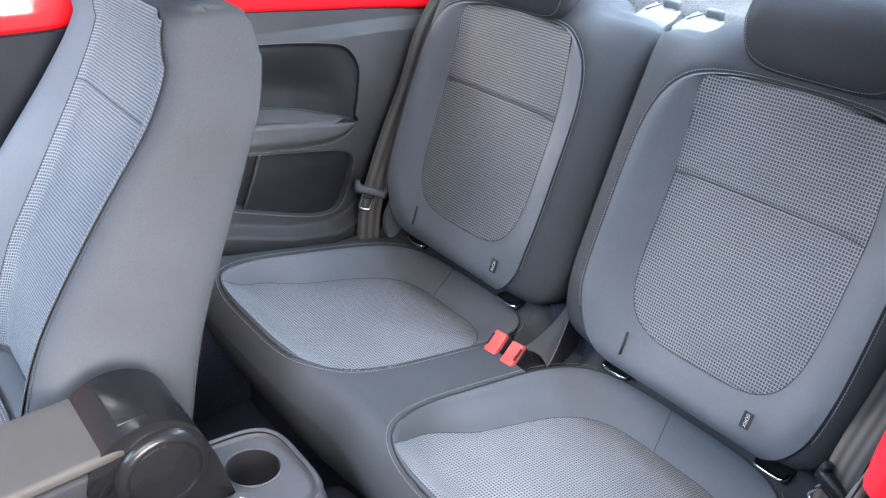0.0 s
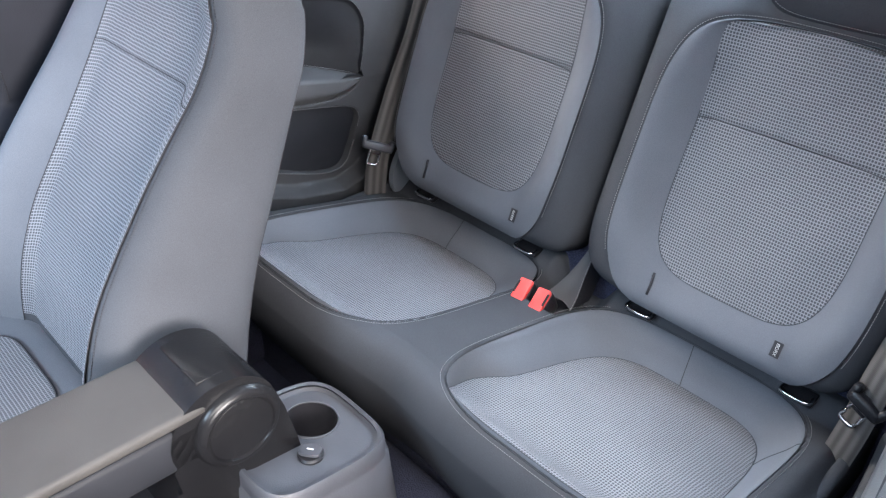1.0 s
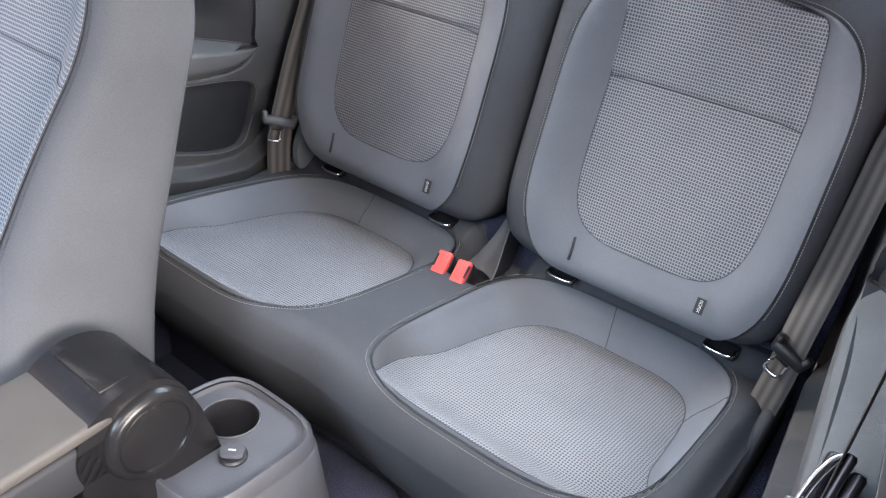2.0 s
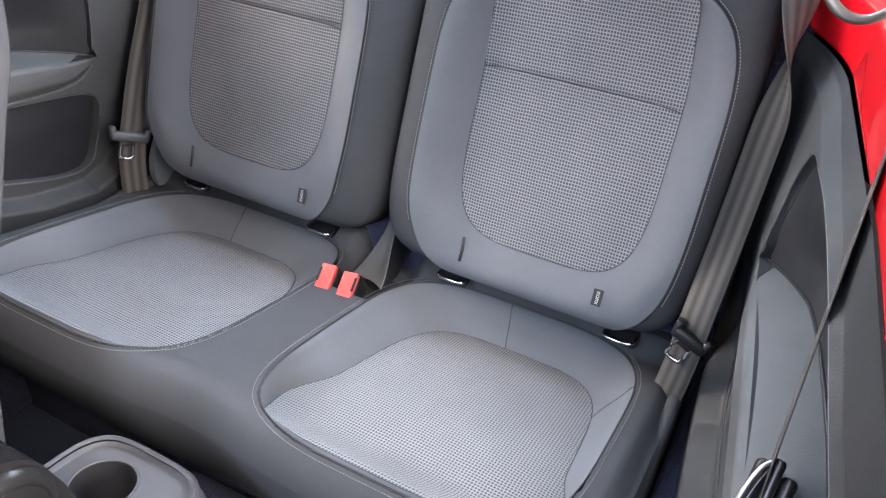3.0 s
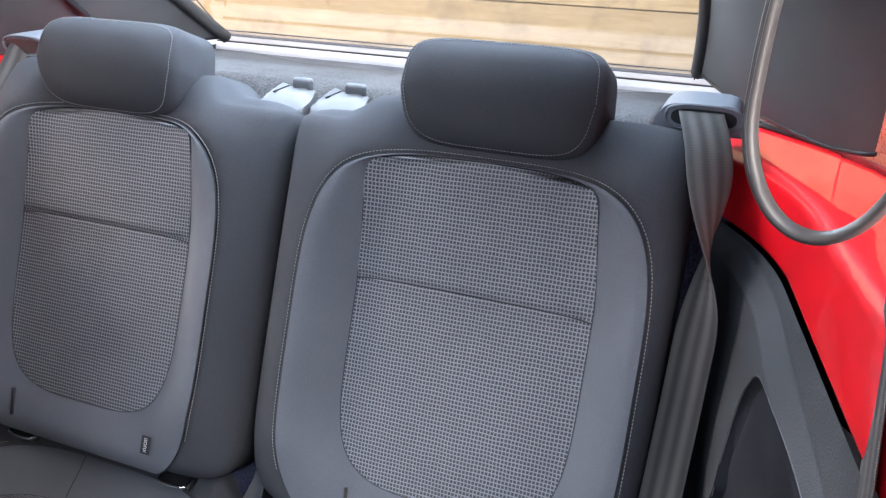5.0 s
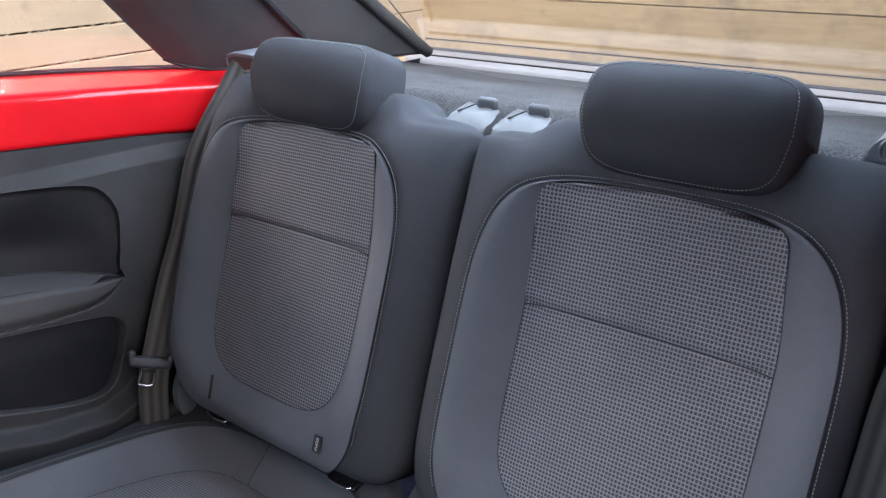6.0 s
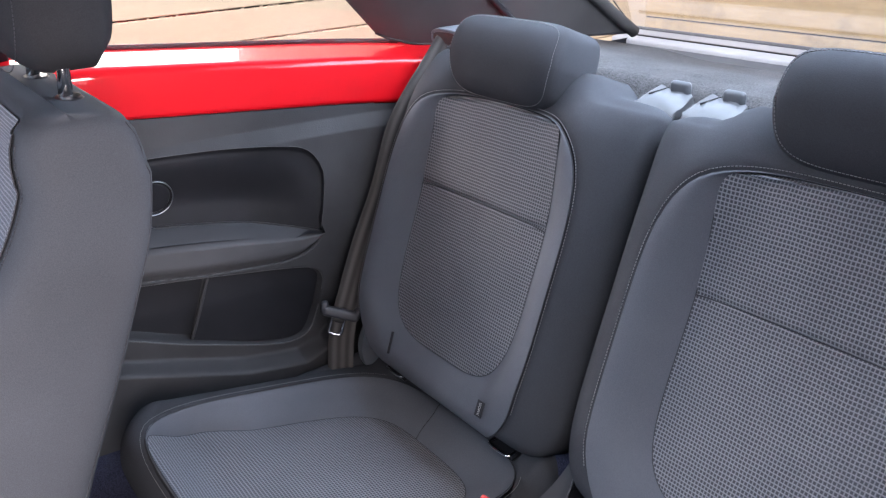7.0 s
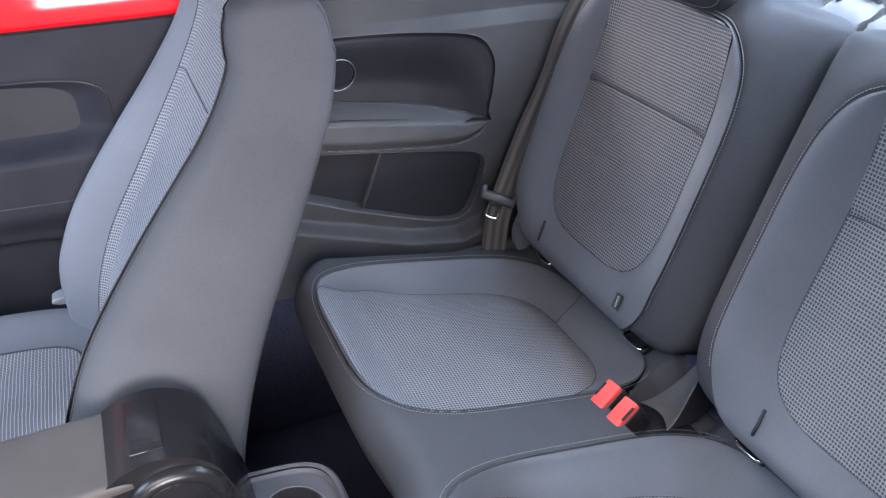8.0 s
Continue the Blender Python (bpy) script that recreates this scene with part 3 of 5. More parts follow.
def pillar(sx, name):
    """Broad rear roof pillar between the side glass and the rear window."""
    def at(a, b):
        ahead = 0.10 * (1 - a) if sx > 0 else 0.0
        low = Vector((0.635 - 0.10 * a - 0.09 * a * a, 0.12 + 0.48 * a - ahead, 0.868 + 0.18 * ahead * (1 - a) - (0.025 if sx < 0 else 0.012) * min(1.0, a / 0.15) ** 0.7 - 0.012 * a))
        top = Vector((0.50 - 0.10 * a, -0.22 + 0.27 * a - ahead, 1.22))
        p = low.lerp(top, b)
        p.x += 0.03 * math.sin(math.pi * b) - 0.035 * math.sin(math.pi * a)
        return (sx * p.x, p.y, p.z)

    root = thing(name, (sx * 0.6, 0.45, 0.85), "dark grey rear roof pillar trim with a panel gap", "pillar trim", kind="structure")
    v, f, _ = grid(40, 30, at)
    build("pillar_face", v, f, PILLAR, root)
    if sx < 0:
        v, f = tube([Vector(at(0.56, k / 20)) - Vector((sx * 0.002, 0, 0)) for k in range(21)], 0.006, False, 6)
        build("panel_gap", v, f, BLACK, root, "black gap between trims")
    v, f = tube([Vector(at(k / 30, 0.0)) for k in range(31)], 0.0025, False, 8)
    build("base_seal", v, f, BLACK, root)
    edge = [Vector(at(1.0, k / 20)) for k in range(21)]
    v, f = tube(edge, 0.012, False, 8)
    build("window_edge", v, f, PILLAR, root)
    return root


pillar(-1, "roof_pillar"), pillar(1, "roof_pillar")


# Unseen roof; its edges are set by how much skylight to let in.
def roof_sheet():
    def at(a, b):
        x = -0.60 + 1.09 * a
        y = -1.65 + 1.60 * b
        return (x, y, 1.27 - 0.07 * (x / 0.6) ** 4 - 0.04 * smooth(-0.2, 0.3, y))

    v, f, _ = grid(24, 20, at)
    build("ceiling", v, f, HEADLINER, None, tags=("grey cloth headliner", "headliner", "", "structure"))
    v = [p + Vector((0, 0, 0.03)) for p in v]
    build("roof_skin", v, f, RED, None, tags=("red painted roof skin", "roof", "", "structure"))


roof_sheet()


# ---- rear shelf and window ----
def rear_shelf():
    root = thing("parcel_shelf", (0, 0.5, 0.8), "grey felt parcel shelf with a raised front roll", "parcel shelf")

    def at(a, b):
        x = (-0.43 + 0.86 * a) * (1 + 0.30 * smooth(0.28, 0.55, b))
        y = 0.228 + 0.372 * b
        lump = 0.0035 * noise.noise(Vector((x * 26, y * 40, 0.0))) + 0.0016 * noise.noise(Vector((x * 90, y * 120, 3.0)))
        z = 0.800 + 0.041 * smooth(0.0, 0.10, b) ** 0.5 - 0.044 * smooth(0.22, 1.0, b) + 0.010 * smooth(0.26, 0.40, abs(x)) * smooth(0.4, 0.8, b)
        z -= 0.035 * smooth(0.985, 1.0, abs(2 * a - 1)) * smooth(0.45, 0.3, b)
        return (x, y - 0.5 * lump, z + lump * (1 - 0.8 * smooth(0.10, 0.35, b)))

    v, f, _ = grid(200, 70, at)
    build("felt", v, f, SHELF, root)
    part("shelf_board", boxed((0.84, 0.40, 0.012), pose(0, 0.43, 0.765), 0.003), BLACK, root)
    part("shelf_channel", boxed((1.14, 0.10, 0.012), pose(0, 0.640, 0.780, 4, 0, 0), 0.003), KNOB, root, "blue-grey plastic channel")
    ledge = boxed((1.16, 0.074, 0.024), pose(0, 0.722, 0.792, 7, 0, 0), 0.006)
    part("ledge_groove", boxed((1.10, 0.006, 0.003), pose(0, 0.712, 0.8035, 7, 0, 0), 0.0005), BLACK, None, tags=("dark groove along the window ledge", "groove", "", "structure"))
    part("window_ledge", ledge, LEDGE, None, tags=("pale grey plastic ledge below the rear window", "ledge", "", "structure"))
    part("ledge_lip", boxed((1.16, 0.014, 0.016), pose(0, 0.768, 0.806), 0.005), BLACK, None, tags=("black rubber seal along the rear window", "seal", "", "structure"))


rear_shelf()


def pane(name, nu, nv, at, inward, mat, label):
    """A sheet of glass 4 mm thick: two faces and a rim."""
    v, f, _ = grid(nu, nv, at)
    n, w = len(v), nu + 1
    verts = v + [p + Vector(inward).normalized() * 0.004 for p in v]
    faces = f + [tuple(n + i for i in reversed(q)) for q in f]
    edge = [i for i in range(w)] + [j * w + nu for j in range(1, nv + 1)] + [nv * w + i for i in range(nu - 1, -1, -1)] + [j * w for j in range(nv - 1, 0, -1)]
    faces += [(a, n + a, n + b, b) for a, b in zip(edge, edge[1:] + edge[:1])]
    bm = bmesh.new()
    made = [bm.verts.new(p) for p in verts]
    for q in faces:
        bm.faces.new([made[i] for i in q])
    ob = part(name, bm, mat, None, sharp=40, tags=(label, "window", "", "structure"))
    ob.visible_shadow = False


pane("window_1", 16, 16, lambda a, b: (-0.60 + 1.20 * a, 0.775 - 0.84 * b, 0.80 + 0.43 * b + 0.02 * math.sin(math.pi * b)), (0, -0.46, -0.89), GLASS, "clear sloping rear window glass")


def side_glass(sx, y0, y1, name):
    def at(a, b):
        y = y0 + (y1 - y0) * a
        return (sx * (side_x(min(y, 0.3)) + 0.092 - 0.16 * b), y, belt_z(y) + 0.094 + 0.32 * b)

    pane(name, 20, 8, at, (-sx, 0, -0.45), GLASS_WET, "side window glass beaded with rain")


side_glass(-1, -0.46, 0.16, "window_2")
side_glass(-1, -1.42, -0.56, "window_3")
side_glass(1, -0.30, 0.16, "window_4")


def shelf_cord(sx):
    v, f = tube([(sx * 0.44, 0.60, 0.832), (sx * 0.47, 0.50, 0.95), (sx * 0.475, 0.36, 1.12)], 0.0012, False, 6)
    build("shelf_cord", v, f, SEAM if sx > 0 else LATCH, None, tags=("thin cord that lifts the parcel shelf", "cord"))


shelf_cord(1), shelf_cord(-1)


# Board added so no outside light shows through the gaps between seats.
part("rear_bulkhead", boxed((1.06, 0.02, 0.62), pose(0, 0.10, 0.48, -21, 0, 0), 0.004), CARPET, None, tags=("dark carpeted bulkhead behind the rear bench", "bulkhead", "", "structure"))
part("boot_floor", boxed((1.2, 0.7, 0.02), pose(0, 0.55, 0.30), 0.004), CARPET, None, tags=("dark carpeted boot floor", "floor", "", "structure"))
part("tailgate", boxed((1.2, 0.03, 0.55), pose(0, 0.80, 0.53), 0.004), PANEL, None, tags=("dark plastic tailgate lining", "tailgate", "", "structure"))


part("heel_board", boxed((1.10, 0.04, 0.30), pose(0, -0.36, 0.13), 0.01), CARPET, None, tags=("dark navy carpeted board under the rear bench", "heel board", "", "structure"))
part("floor_tunnel", boxed((0.26, 1.05, 0.16), pose(0, -0.92, 0.06), 0.05, 5), CARPET, None, tags=("dark navy carpeted floor tunnel", "floor tunnel", "", "structure"))
# Unseen block that closes the cabin front and cuts low frontal light.
part("front_bulkhead", boxed((1.5, 0.30, 1.00), pose(0, -1.90, 0.48), 0.04, 3), BLACK, None, tags=("dark plain dashboard closing the cabin in front", "dashboard", "", "structure"))


# ---- rear bench cushion ----
def top_plane(y):
    return 0.300 - 0.225 * y


def nose(x):
    """How far the bench's front edge stands back at x."""
    return 0.014 * math.exp(-(x / 0.09) ** 2) + 0.075 * smooth(0.40, 0.55, abs(x)) ** 1.5


def front_roll(x, y):
    """How far the cloth has dropped over the bench's front edge."""
    k = math.asin(min(1.0, max(0.0, (-0.439 + nose(x) - y) / 0.055)))
    return 0.052 * (1 - math.cos(k)) - 0.012 * math.sin(2 * k)


def low_plane(y):
    return 0.236 - 0.25 * y + 0.052 * smooth(-0.385, -0.485, y)


def bench():
    root = thing("rear_bench", (0, -0.2, 0.0), "charcoal cloth rear bench with two grey checked seats and headrests", "rear bench")

    def profile(q, x):
        """A point on the body's section, q from the back over the top and down the front."""
        yf = -0.494 + nose(x)
        if q < 0.6:
            y = 0.06 + (yf + 0.055 - 0.06) * (q / 0.6)
            return y, top_plane(y) + 0.030 * smooth(-0.035, 0.01, y)
        zf = top_plane(yf + 0.055)
        if q < 0.78:
            k = (q - 0.6) / 0.18 * math.pi / 2
            return yf + 0.055 * (1 - math.sin(k)), zf - 0.052 * (1 - math.cos(k)) + 0.012 * math.sin(2 * k)
        s = (q - 0.78) / 0.22
        return yf + 0.03 * s + 0.035 * s * s, zf - 0.052 - (zf - 0.217) * s

    def at(a, b):
        x = -0.515 + 1.03 * a
        y, z = profile(b, x)
        if b < 0.79:
            for c in (-0.256, 0.256):
                e = (((abs(x - c)) / 0.2075) ** 4 + (abs(y + 0.236) / 0.2345) ** 4) ** 0.25
                z -= min(0.022 + 0.108 * smooth(-0.47, -0.36, y), max(0.0, (1 - e) * 0.22) * 60.0)
        dent = smooth(0.075, 0.03, abs(x)) * smooth(-0.15, -0.13, y) * smooth(0.04, 0.02, y)
        if b < 0.6:
            z -= 0.05 * dent
        edge = smooth(0.475, 0.515, abs(x))
        return (x, y, z - 0.02 * edge * edge * (1 if b < 0.78 else 0))

    v, f, uv = grid(300, 220, at)
    cushion = build("cushion", v, f, CLOTH_DARK, root, "charcoal cloth cushion", [(p.x, p.y) for p in v])
    for sx in (-1, 1):
        part("end_cap", boxed((0.02, 0.40, 0.15), pose(sx * 0.512, -0.19, 0.245), 0.008), CLOTH_DARK, cushion)

    def flat(u, v, w):
        return Vector((u, v, w))

    for sx in (-1, 1):
        well = [(sx * x, y) for x, y in squircle(0.256, -0.236, 0.207, 0.234, 4.0)]
        ins = []
        for x, y in squircle(0, 0, 1, 1, 4.2):
            t = (y + 1) / 2
            ins.append((sx * (0.254 + 0.012 * t + x * (0.150 + 0.034 * (1 - t) + 0.026 * (1 - t) ** 6)), -0.4685 + 0.4085 * t))

        for k, (x, y) in enumerate(ins):
            near = smooth(-0.28, -0.42, y)
            wx, wy = sx * 0.256 + (well[k][0] - sx * 0.256) * 0.994, -0.236 + (well[k][1] + 0.236) * 0.994
            ins[k] = (x + (wx - x) * near, y + (wy - y) * near)

        def lift(u, v, s):
            roll = front_roll(u, v)
            a, b = top_plane(max(v, -0.439 + nose(u))) - 0.003 + 0.006 * smooth(0.0, 0.10, s) - roll, low_plane(max(v, -0.47)) + 0.004 - roll
            k = s + 0.25 * math.sin(math.pi * s) * (1 - s) - 0.0
            return a + (min(b, a + 0.002) - a) * min(1.0, k) + 0.007 * math.sin(math.pi * s) * (1 if b < a - 0.01 else 0.2)

        v, f, uv = annulus(well, ins, flat, lift, 10)
        ring = build("bolster", v, f, CLOTH_GREY, cushion, "blue-grey plain cloth bolster", uv)

        def seat(u, v, s):
            roll = front_roll(u, v)
            return min(low_plane(max(v, -0.47)), top_plane(max(v, -0.439 + nose(u))) + 0.001) + 0.005 - roll + 0.010 * (1 - s * s) ** 1.0 * smooth(-0.5, -0.3, v)

        v, f, uv = disc(ins, flat, seat, 22)
        build("seat_insert", v, f, CLOTH_INSERT, cushion, "grey checked cloth seat centre", uv)
        v, f = tube([flat(x, y, lift(x, y, 0.0) + 0.0030) for x, y in well], 0.0009, True, 6)
        build("piping", v, f, CLOTH_DARK, cushion)
        inner = [flat(x, y, max(lift(x, y, 1.0), seat(x, y, 1.0)) + 0.0) for x, y in ins]
        v, f = tube(inner, 0.0007, True, 6)
        build("inner_seam", v, f, CLOTH_DARK, cushion)
        wide = [(sx * x, y) for x, y in squircle(0.256, -0.236, 0.214, 0.241, 4.0)]
        line = [flat(x, y, top_plane(max(y, -0.439 + nose(x))) + 0.0006 - front_roll(x, y)) for x, y in wide]
        v, f = dashes(line, r=0.0004)
        build("stitching", v, f, THREAD, cushion)
        n = len(well)
        for k in ((26, 8) if sx > 0 else (20, 40)):
            seam = [flat(well[k][0] + (ins[k][0] - well[k][0]) * s / 10, well[k][1] + (ins[k][1] - well[k][1]) * s / 10, 0) for s in range(11)]
            for s, p in enumerate(seam):
                p.z = lift(p.x, p.y, s / 10) + 0.0002
            v, f = tube(seam, 0.0006, False, 6)
            build("cross_seam", v, f, SEAM, cushion)
    return root


BENCH = bench()


# ---- rear backrests ----
LEAN_BACK = radians(21)
UP, OUT = Vector((0, math.sin(LEAN_BACK), math.cos(LEAN_BACK))), Vector((0, -math.cos(LEAN_BACK), math.sin(LEAN_BACK)))


def backrest(sx):
    def place(u, v, w):
        return Vector((sx * u, -0.055, 0.40)) + UP * v + OUT * w

    root = BENCH

    mid, half = 0.2645, 0.2035

    def reach(u, v):
        """1 on the surround's seam, less inside it."""
        return (abs((u - mid) / half) ** 4 + abs((v - 0.2115) / 0.2245) ** 4) ** 0.25

    def swell(u, v):
        """The side bolsters rise to a ridge at the seam and fall away beyond it."""
        e = reach(u, v)
        ridge = smooth(0.45, 0.85, abs(u - mid) / half) * smooth(0.62, 0.98, e) * (1 - 0.9 * smooth(1.0, 1.32, e))
        return 0.004 + 0.022 * ridge * smooth(-0.04, 0.08, v) - 0.012 * smooth(0.42, 0.5, v)

    def sink(v):
        """How far the centre lies below the surround."""
        return 0.011 * smooth(0.41, 0.25, v)

    def opened(g):
        """The surround's outline, g wider; it runs down round the lower edge."""
        return [(u, max(-0.036, v if v > 0.2115 else 0.2115 + (v - 0.2115) * 1.16)) for u, v in squircle(mid, 0.2115, half + g, 0.2245 + g, 4.0, None, 120)]

    hole = opened(0.0)

    def skin(u, v):
        """Lift of the cloth, rolled under at the lower edge."""
        d = min(0.96, max(0.0, (-0.004 - v) / 0.036))
        return swell(u, v) - 0.036 * (1 - math.sqrt(1 - d * d))

    def body_front(u, v):
        return skin(u, v) - 0.002 - 0.032 * smooth(1.0, 0.9, reach(u, v if v > 0.2115 else 0.2115 + (v - 0.2115) / 1.16))

    def shell_place(u, v, w):
        inner, outer = (0.07, 0.115) if sx > 0 else (0.085, 0.13)
        return place(u, v - 0.024 * smooth(0.455, 0.50, v) * smooth(outer, inner, u), w)

    v, f, uv = pillow(squircle(0.248, 0.232, 0.2435, 0.272, 6.5, 16.0, 160), shell_place, 0.11, 0.035, 22, body_front)
    back = build("backrest", v, f, CLOTH_DARK, root, "charcoal cloth backrest", uv)
    def ring_top(u):
        return 0.2115 + 0.2235 * max(0.0, 1 - abs((u - mid) / half) ** 4) ** 0.25

    def drawn_in(u, v):
        """The centre narrows a little towards its top."""
        return u - 0.011 * smooth(0.28, 0.43, v) * smooth(0.267, 0.41, u)

    ins = []
    for u, v in squircle(0.267, 0.232, 0.143, 0.200, 4.2, 22.0, 120):
        v = v if v < 0.232 else 0.232 + (v - 0.232) / 0.200 * (ring_top(u) - 0.232)
        ins.append((drawn_in(u, v), v))
    v, f, uv = annulus(hole, ins, place, lambda u, v, s: skin(u, v) + 0.0012 - (0.006 + sink(v)) * s + 0.004 * math.sin(math.pi * s), 16)
    build("bolster", v, f, CLOTH_GREY, back, "blue-grey plain cloth surround", uv)

    def centre(u, v, s):
        fold = 0.0016 * math.exp(-((v - 0.283) / 0.0024) ** 2) - 0.0016 * smooth(0.284, 0.292, v) * smooth(0.38, 0.29, v)
        return swell(u, v) * s - 0.0045 + 0.004 * smooth(0.36, 0.43, v) - sink(v) + 0.006 * (1 - s ** 3) - fold

    def weave(a, b):
        t = 2 * b - 1
        n = 4.2 if t < 0 else 22.0
        half = 0.143 * max(0.0, 1 - abs(t) ** n) ** (1 / n)
        u = 0.267 + (2 * a - 1) * half
        v = 0.232 + (0.200 if t < 0 else ring_top(u) - 0.232) * t
        return (drawn_in(u, v), v, max(abs(2 * a - 1), abs(t)))

    v, f, _ = grid(44, 260, weave)
    uv = [(p.x, p.y) for p in v]
    v = [place(p.x, p.y, centre(p.x, p.y, p.z)) for p in v]
    build("backrest_insert", v, f, CLOTH_INSERT, back, "grey checked cloth centre", uv)
    fold = [weave(k / 40, 0.5 + (0.283 - 0.232) / (2 * (ring_top(0.267) - 0.232))) for k in range(41)]
    v, f = tube([place(p.x, p.y, centre(p.x, p.y, p.z) + 0.0009) for p in map(Vector, fold)], 0.0008, False, 6)
    build("cross_seam", v, f, CLOTH_DARK, back)
    v, f = tube([place(u, v, skin(u, v) - 0.0002) for u, v in hole], 0.0011, True, 6)
    build("piping", v, f, CLOTH_DARK, back)
    v, f = tube([place(u, v, swell(u, v) - sink(v) - 0.0046) for u, v in ins], 0.0007, True, 6)
    build("inner_seam", v, f, CLOTH_DARK, back)
    line = [place(u, v, swell(u, v) + 0.0006) for u, v in opened(0.0045) if v > 0.03]
    turn = max(range(len(line)), key=lambda k: (line[k] - line[k - 1]).length)
    line = line[turn:] + line[:turn]
    v, f = dashes(line, closed=False)
    build("stitching", v, f, THREAD, back)

    # headrest: a padded block that leans forward, seamed down its two sides
    hx, hv = 0.272, 0.508 if sx > 0 else 0.495

    def hplace(u, v, w):
        return place(hx + u, hv + v, 0.045 + w + 0.10 * v)

    out = squircle(0, 0, 0.118, 0.062, 4.8, 6.0, 120)
    shape = [(u * (1 + 0.10 * v / 0.06 * (1 if v < 0 else -0.3)), v) for u, v in out]
    v, f, uv = pillow(shape, hplace, 0.115, 0.026, 10, lambda u, v: -0.35 * v * v / 0.06 - 0.004)
    head = build("headrest", v, f, CLOTH_DARK, root, "charcoal cloth headrest", uv)
    rim = [hplace(u * 0.932, v * 0.932, -0.0112 + 0.90 * (-0.35 * (0.932 * v) ** 2 / 0.06 - 0.004)) for u, v in shape]
    v, f = dashes(rim)
    build("stitching", v, f, THREAD, head)
    for du in (-0.06, 0.06):
        v, f = tube([place(hx + du, 0.42, -0.03), place(hx + du, hv, 0.0)], 0.006, False, 12)
        build("post", v, f, CHROME, head)
    # seatback release on the shoulder beside the middle joint
    lp = Vector((-0.047 if sx < 0 else 0.033, 0.186, 0.8325))
    lm = Matrix.Translation(lp) @ pose(0, 0, 0, 12, 0, 0)
    bm = boxed((0.071, 0.050, 0.013), lm, 0.0)
    bmesh.ops.subdivide_edges(bm, edges=list(bm.edges), cuts=4, use_grid_fill=True)
    for p in bm.verts:
        q = lm.inverted() @ p.co
        q.z -= 0.010 * smooth(0.004, -0.025, q.y) + 0.004 * smooth(0.026, 0.0355, abs(q.x))
        q.x *= 1 - 0.10 * smooth(0.0, 0.025, q.y)
        p.co = lm @ q
    bmesh.ops.bevel(bm, geom=[e for e in bm.edges if e.calc_face_angle(0) > 1.0], offset=0.003, segments=2, profile=0.5, affect="EDGES")
    base = part("release_cover", bm, LATCH, root, "pale grey plastic release cover")
    part("release_button", boxed((0.031, 0.012, 0.024), lm @ pose(0.012, 0.024, 0.007, -12), 0.006), KNOB, base, "grey release button")
    part("cover_slot", boxed((0.0022, 0.030, 0.002), lm @ pose(-0.014, 0.012, 0.0068, 0, 0, -22), 0.0005), BLACK, base)
    # child-seat anchor bars under the lower edge
    for x in (0.129, 0.408):
        m = Matrix.Translation((sx * x, -0.012, 0.322))
        frame_part = part("anchor_bezel", boxed((0.052, 0.03, 0.010), m @ pose(0, 0, 0, 10, 0, 0), 0.004), BLACK, root)
        v, f = tube([m @ Vector(p) for p in spline([(-0.022, -0.004, 0.006), (-0.019, -0.019, 0.005), (0.019, -0.019, 0.005), (0.022, -0.004, 0.006)], 6)], 0.0028, False, 8)
        build("anchor_bar", v, f, CHROME, frame_part, "bright steel anchor bar")
    # outer hinge cover at the foot of the backrest
    hinge = spline([(0, 0.030, -0.085), (0, -0.020, -0.060), (0, -0.030, -0.010), (0, -0.005, 0.040), (0, 0.025, 0.060)], 6)
    m = Matrix(((0, 0, sx, sx * 0.482), (1, 0, 0, -0.018), (0, 1, 0, 0.362), (0, 0, 0, 1)))
    part("hinge_cover", extruded([(p.y, p.z) for p in hinge], m, 0.014, 0.004), OUTLET, root, "blue-grey plastic hinge cover")
    tx = 0.373 if sx > 0 else 0.131
    sign = -1 if sx < 0 else 1
    low_w = skin(tx, 0.010)
    tag = part("anchor_label", extruded([(-0.0068, -0.012), (0.0068, -0.012), (0.0068, 0.012), (-0.0068, 0.012)], Matrix.Translation(place(tx, 0.010, low_w + 0.0042)) @ pose(0, 0, 0, 90 - 21, 0, 0), 0.0012), SEAM, root, "small black sewn label with white print")
    txt = bpy.data.curves.new("label_text", "FONT")
    txt.body, txt.size, txt.align_x, txt.align_y, txt.extrude = "ISOFIX", 0.0066, "CENTER", "CENTER", 0.0001
    tmp = new("label_text", txt)
    me = bpy.data.meshes.new_from_object(tmp.evaluated_get(bpy.context.evaluated_depsgraph_get()))
    bpy.data.objects.remove(tmp)
    me.transform(Matrix.Translation(place(tx, 0.010, low_w + 0.0058) - BASE[root.name]) @ pose(0, 0, 0, 90 - 21, 0, 0) @ pose(0, 0, 0, 0, 0, -90))
    me.materials.append(WHITE)
    ob = new("label_text", me)
    ob.parent = tag
    sxx = 0.158 if sx > 0 else 0.372
    v, f = tube([place(sxx, 0.030, swell(sxx, 0.03) + 0.001), place(sxx + sign * 0.001, 0.012, swell(sxx, 0.01) + 0.001), place(sxx, -0.008, swell(sxx, 0) + 0.0)], 0.0022, False, 6)
    build("anchor_slit", v, f, SEAM, back)
    return root


backrest(1), backrest(-1)


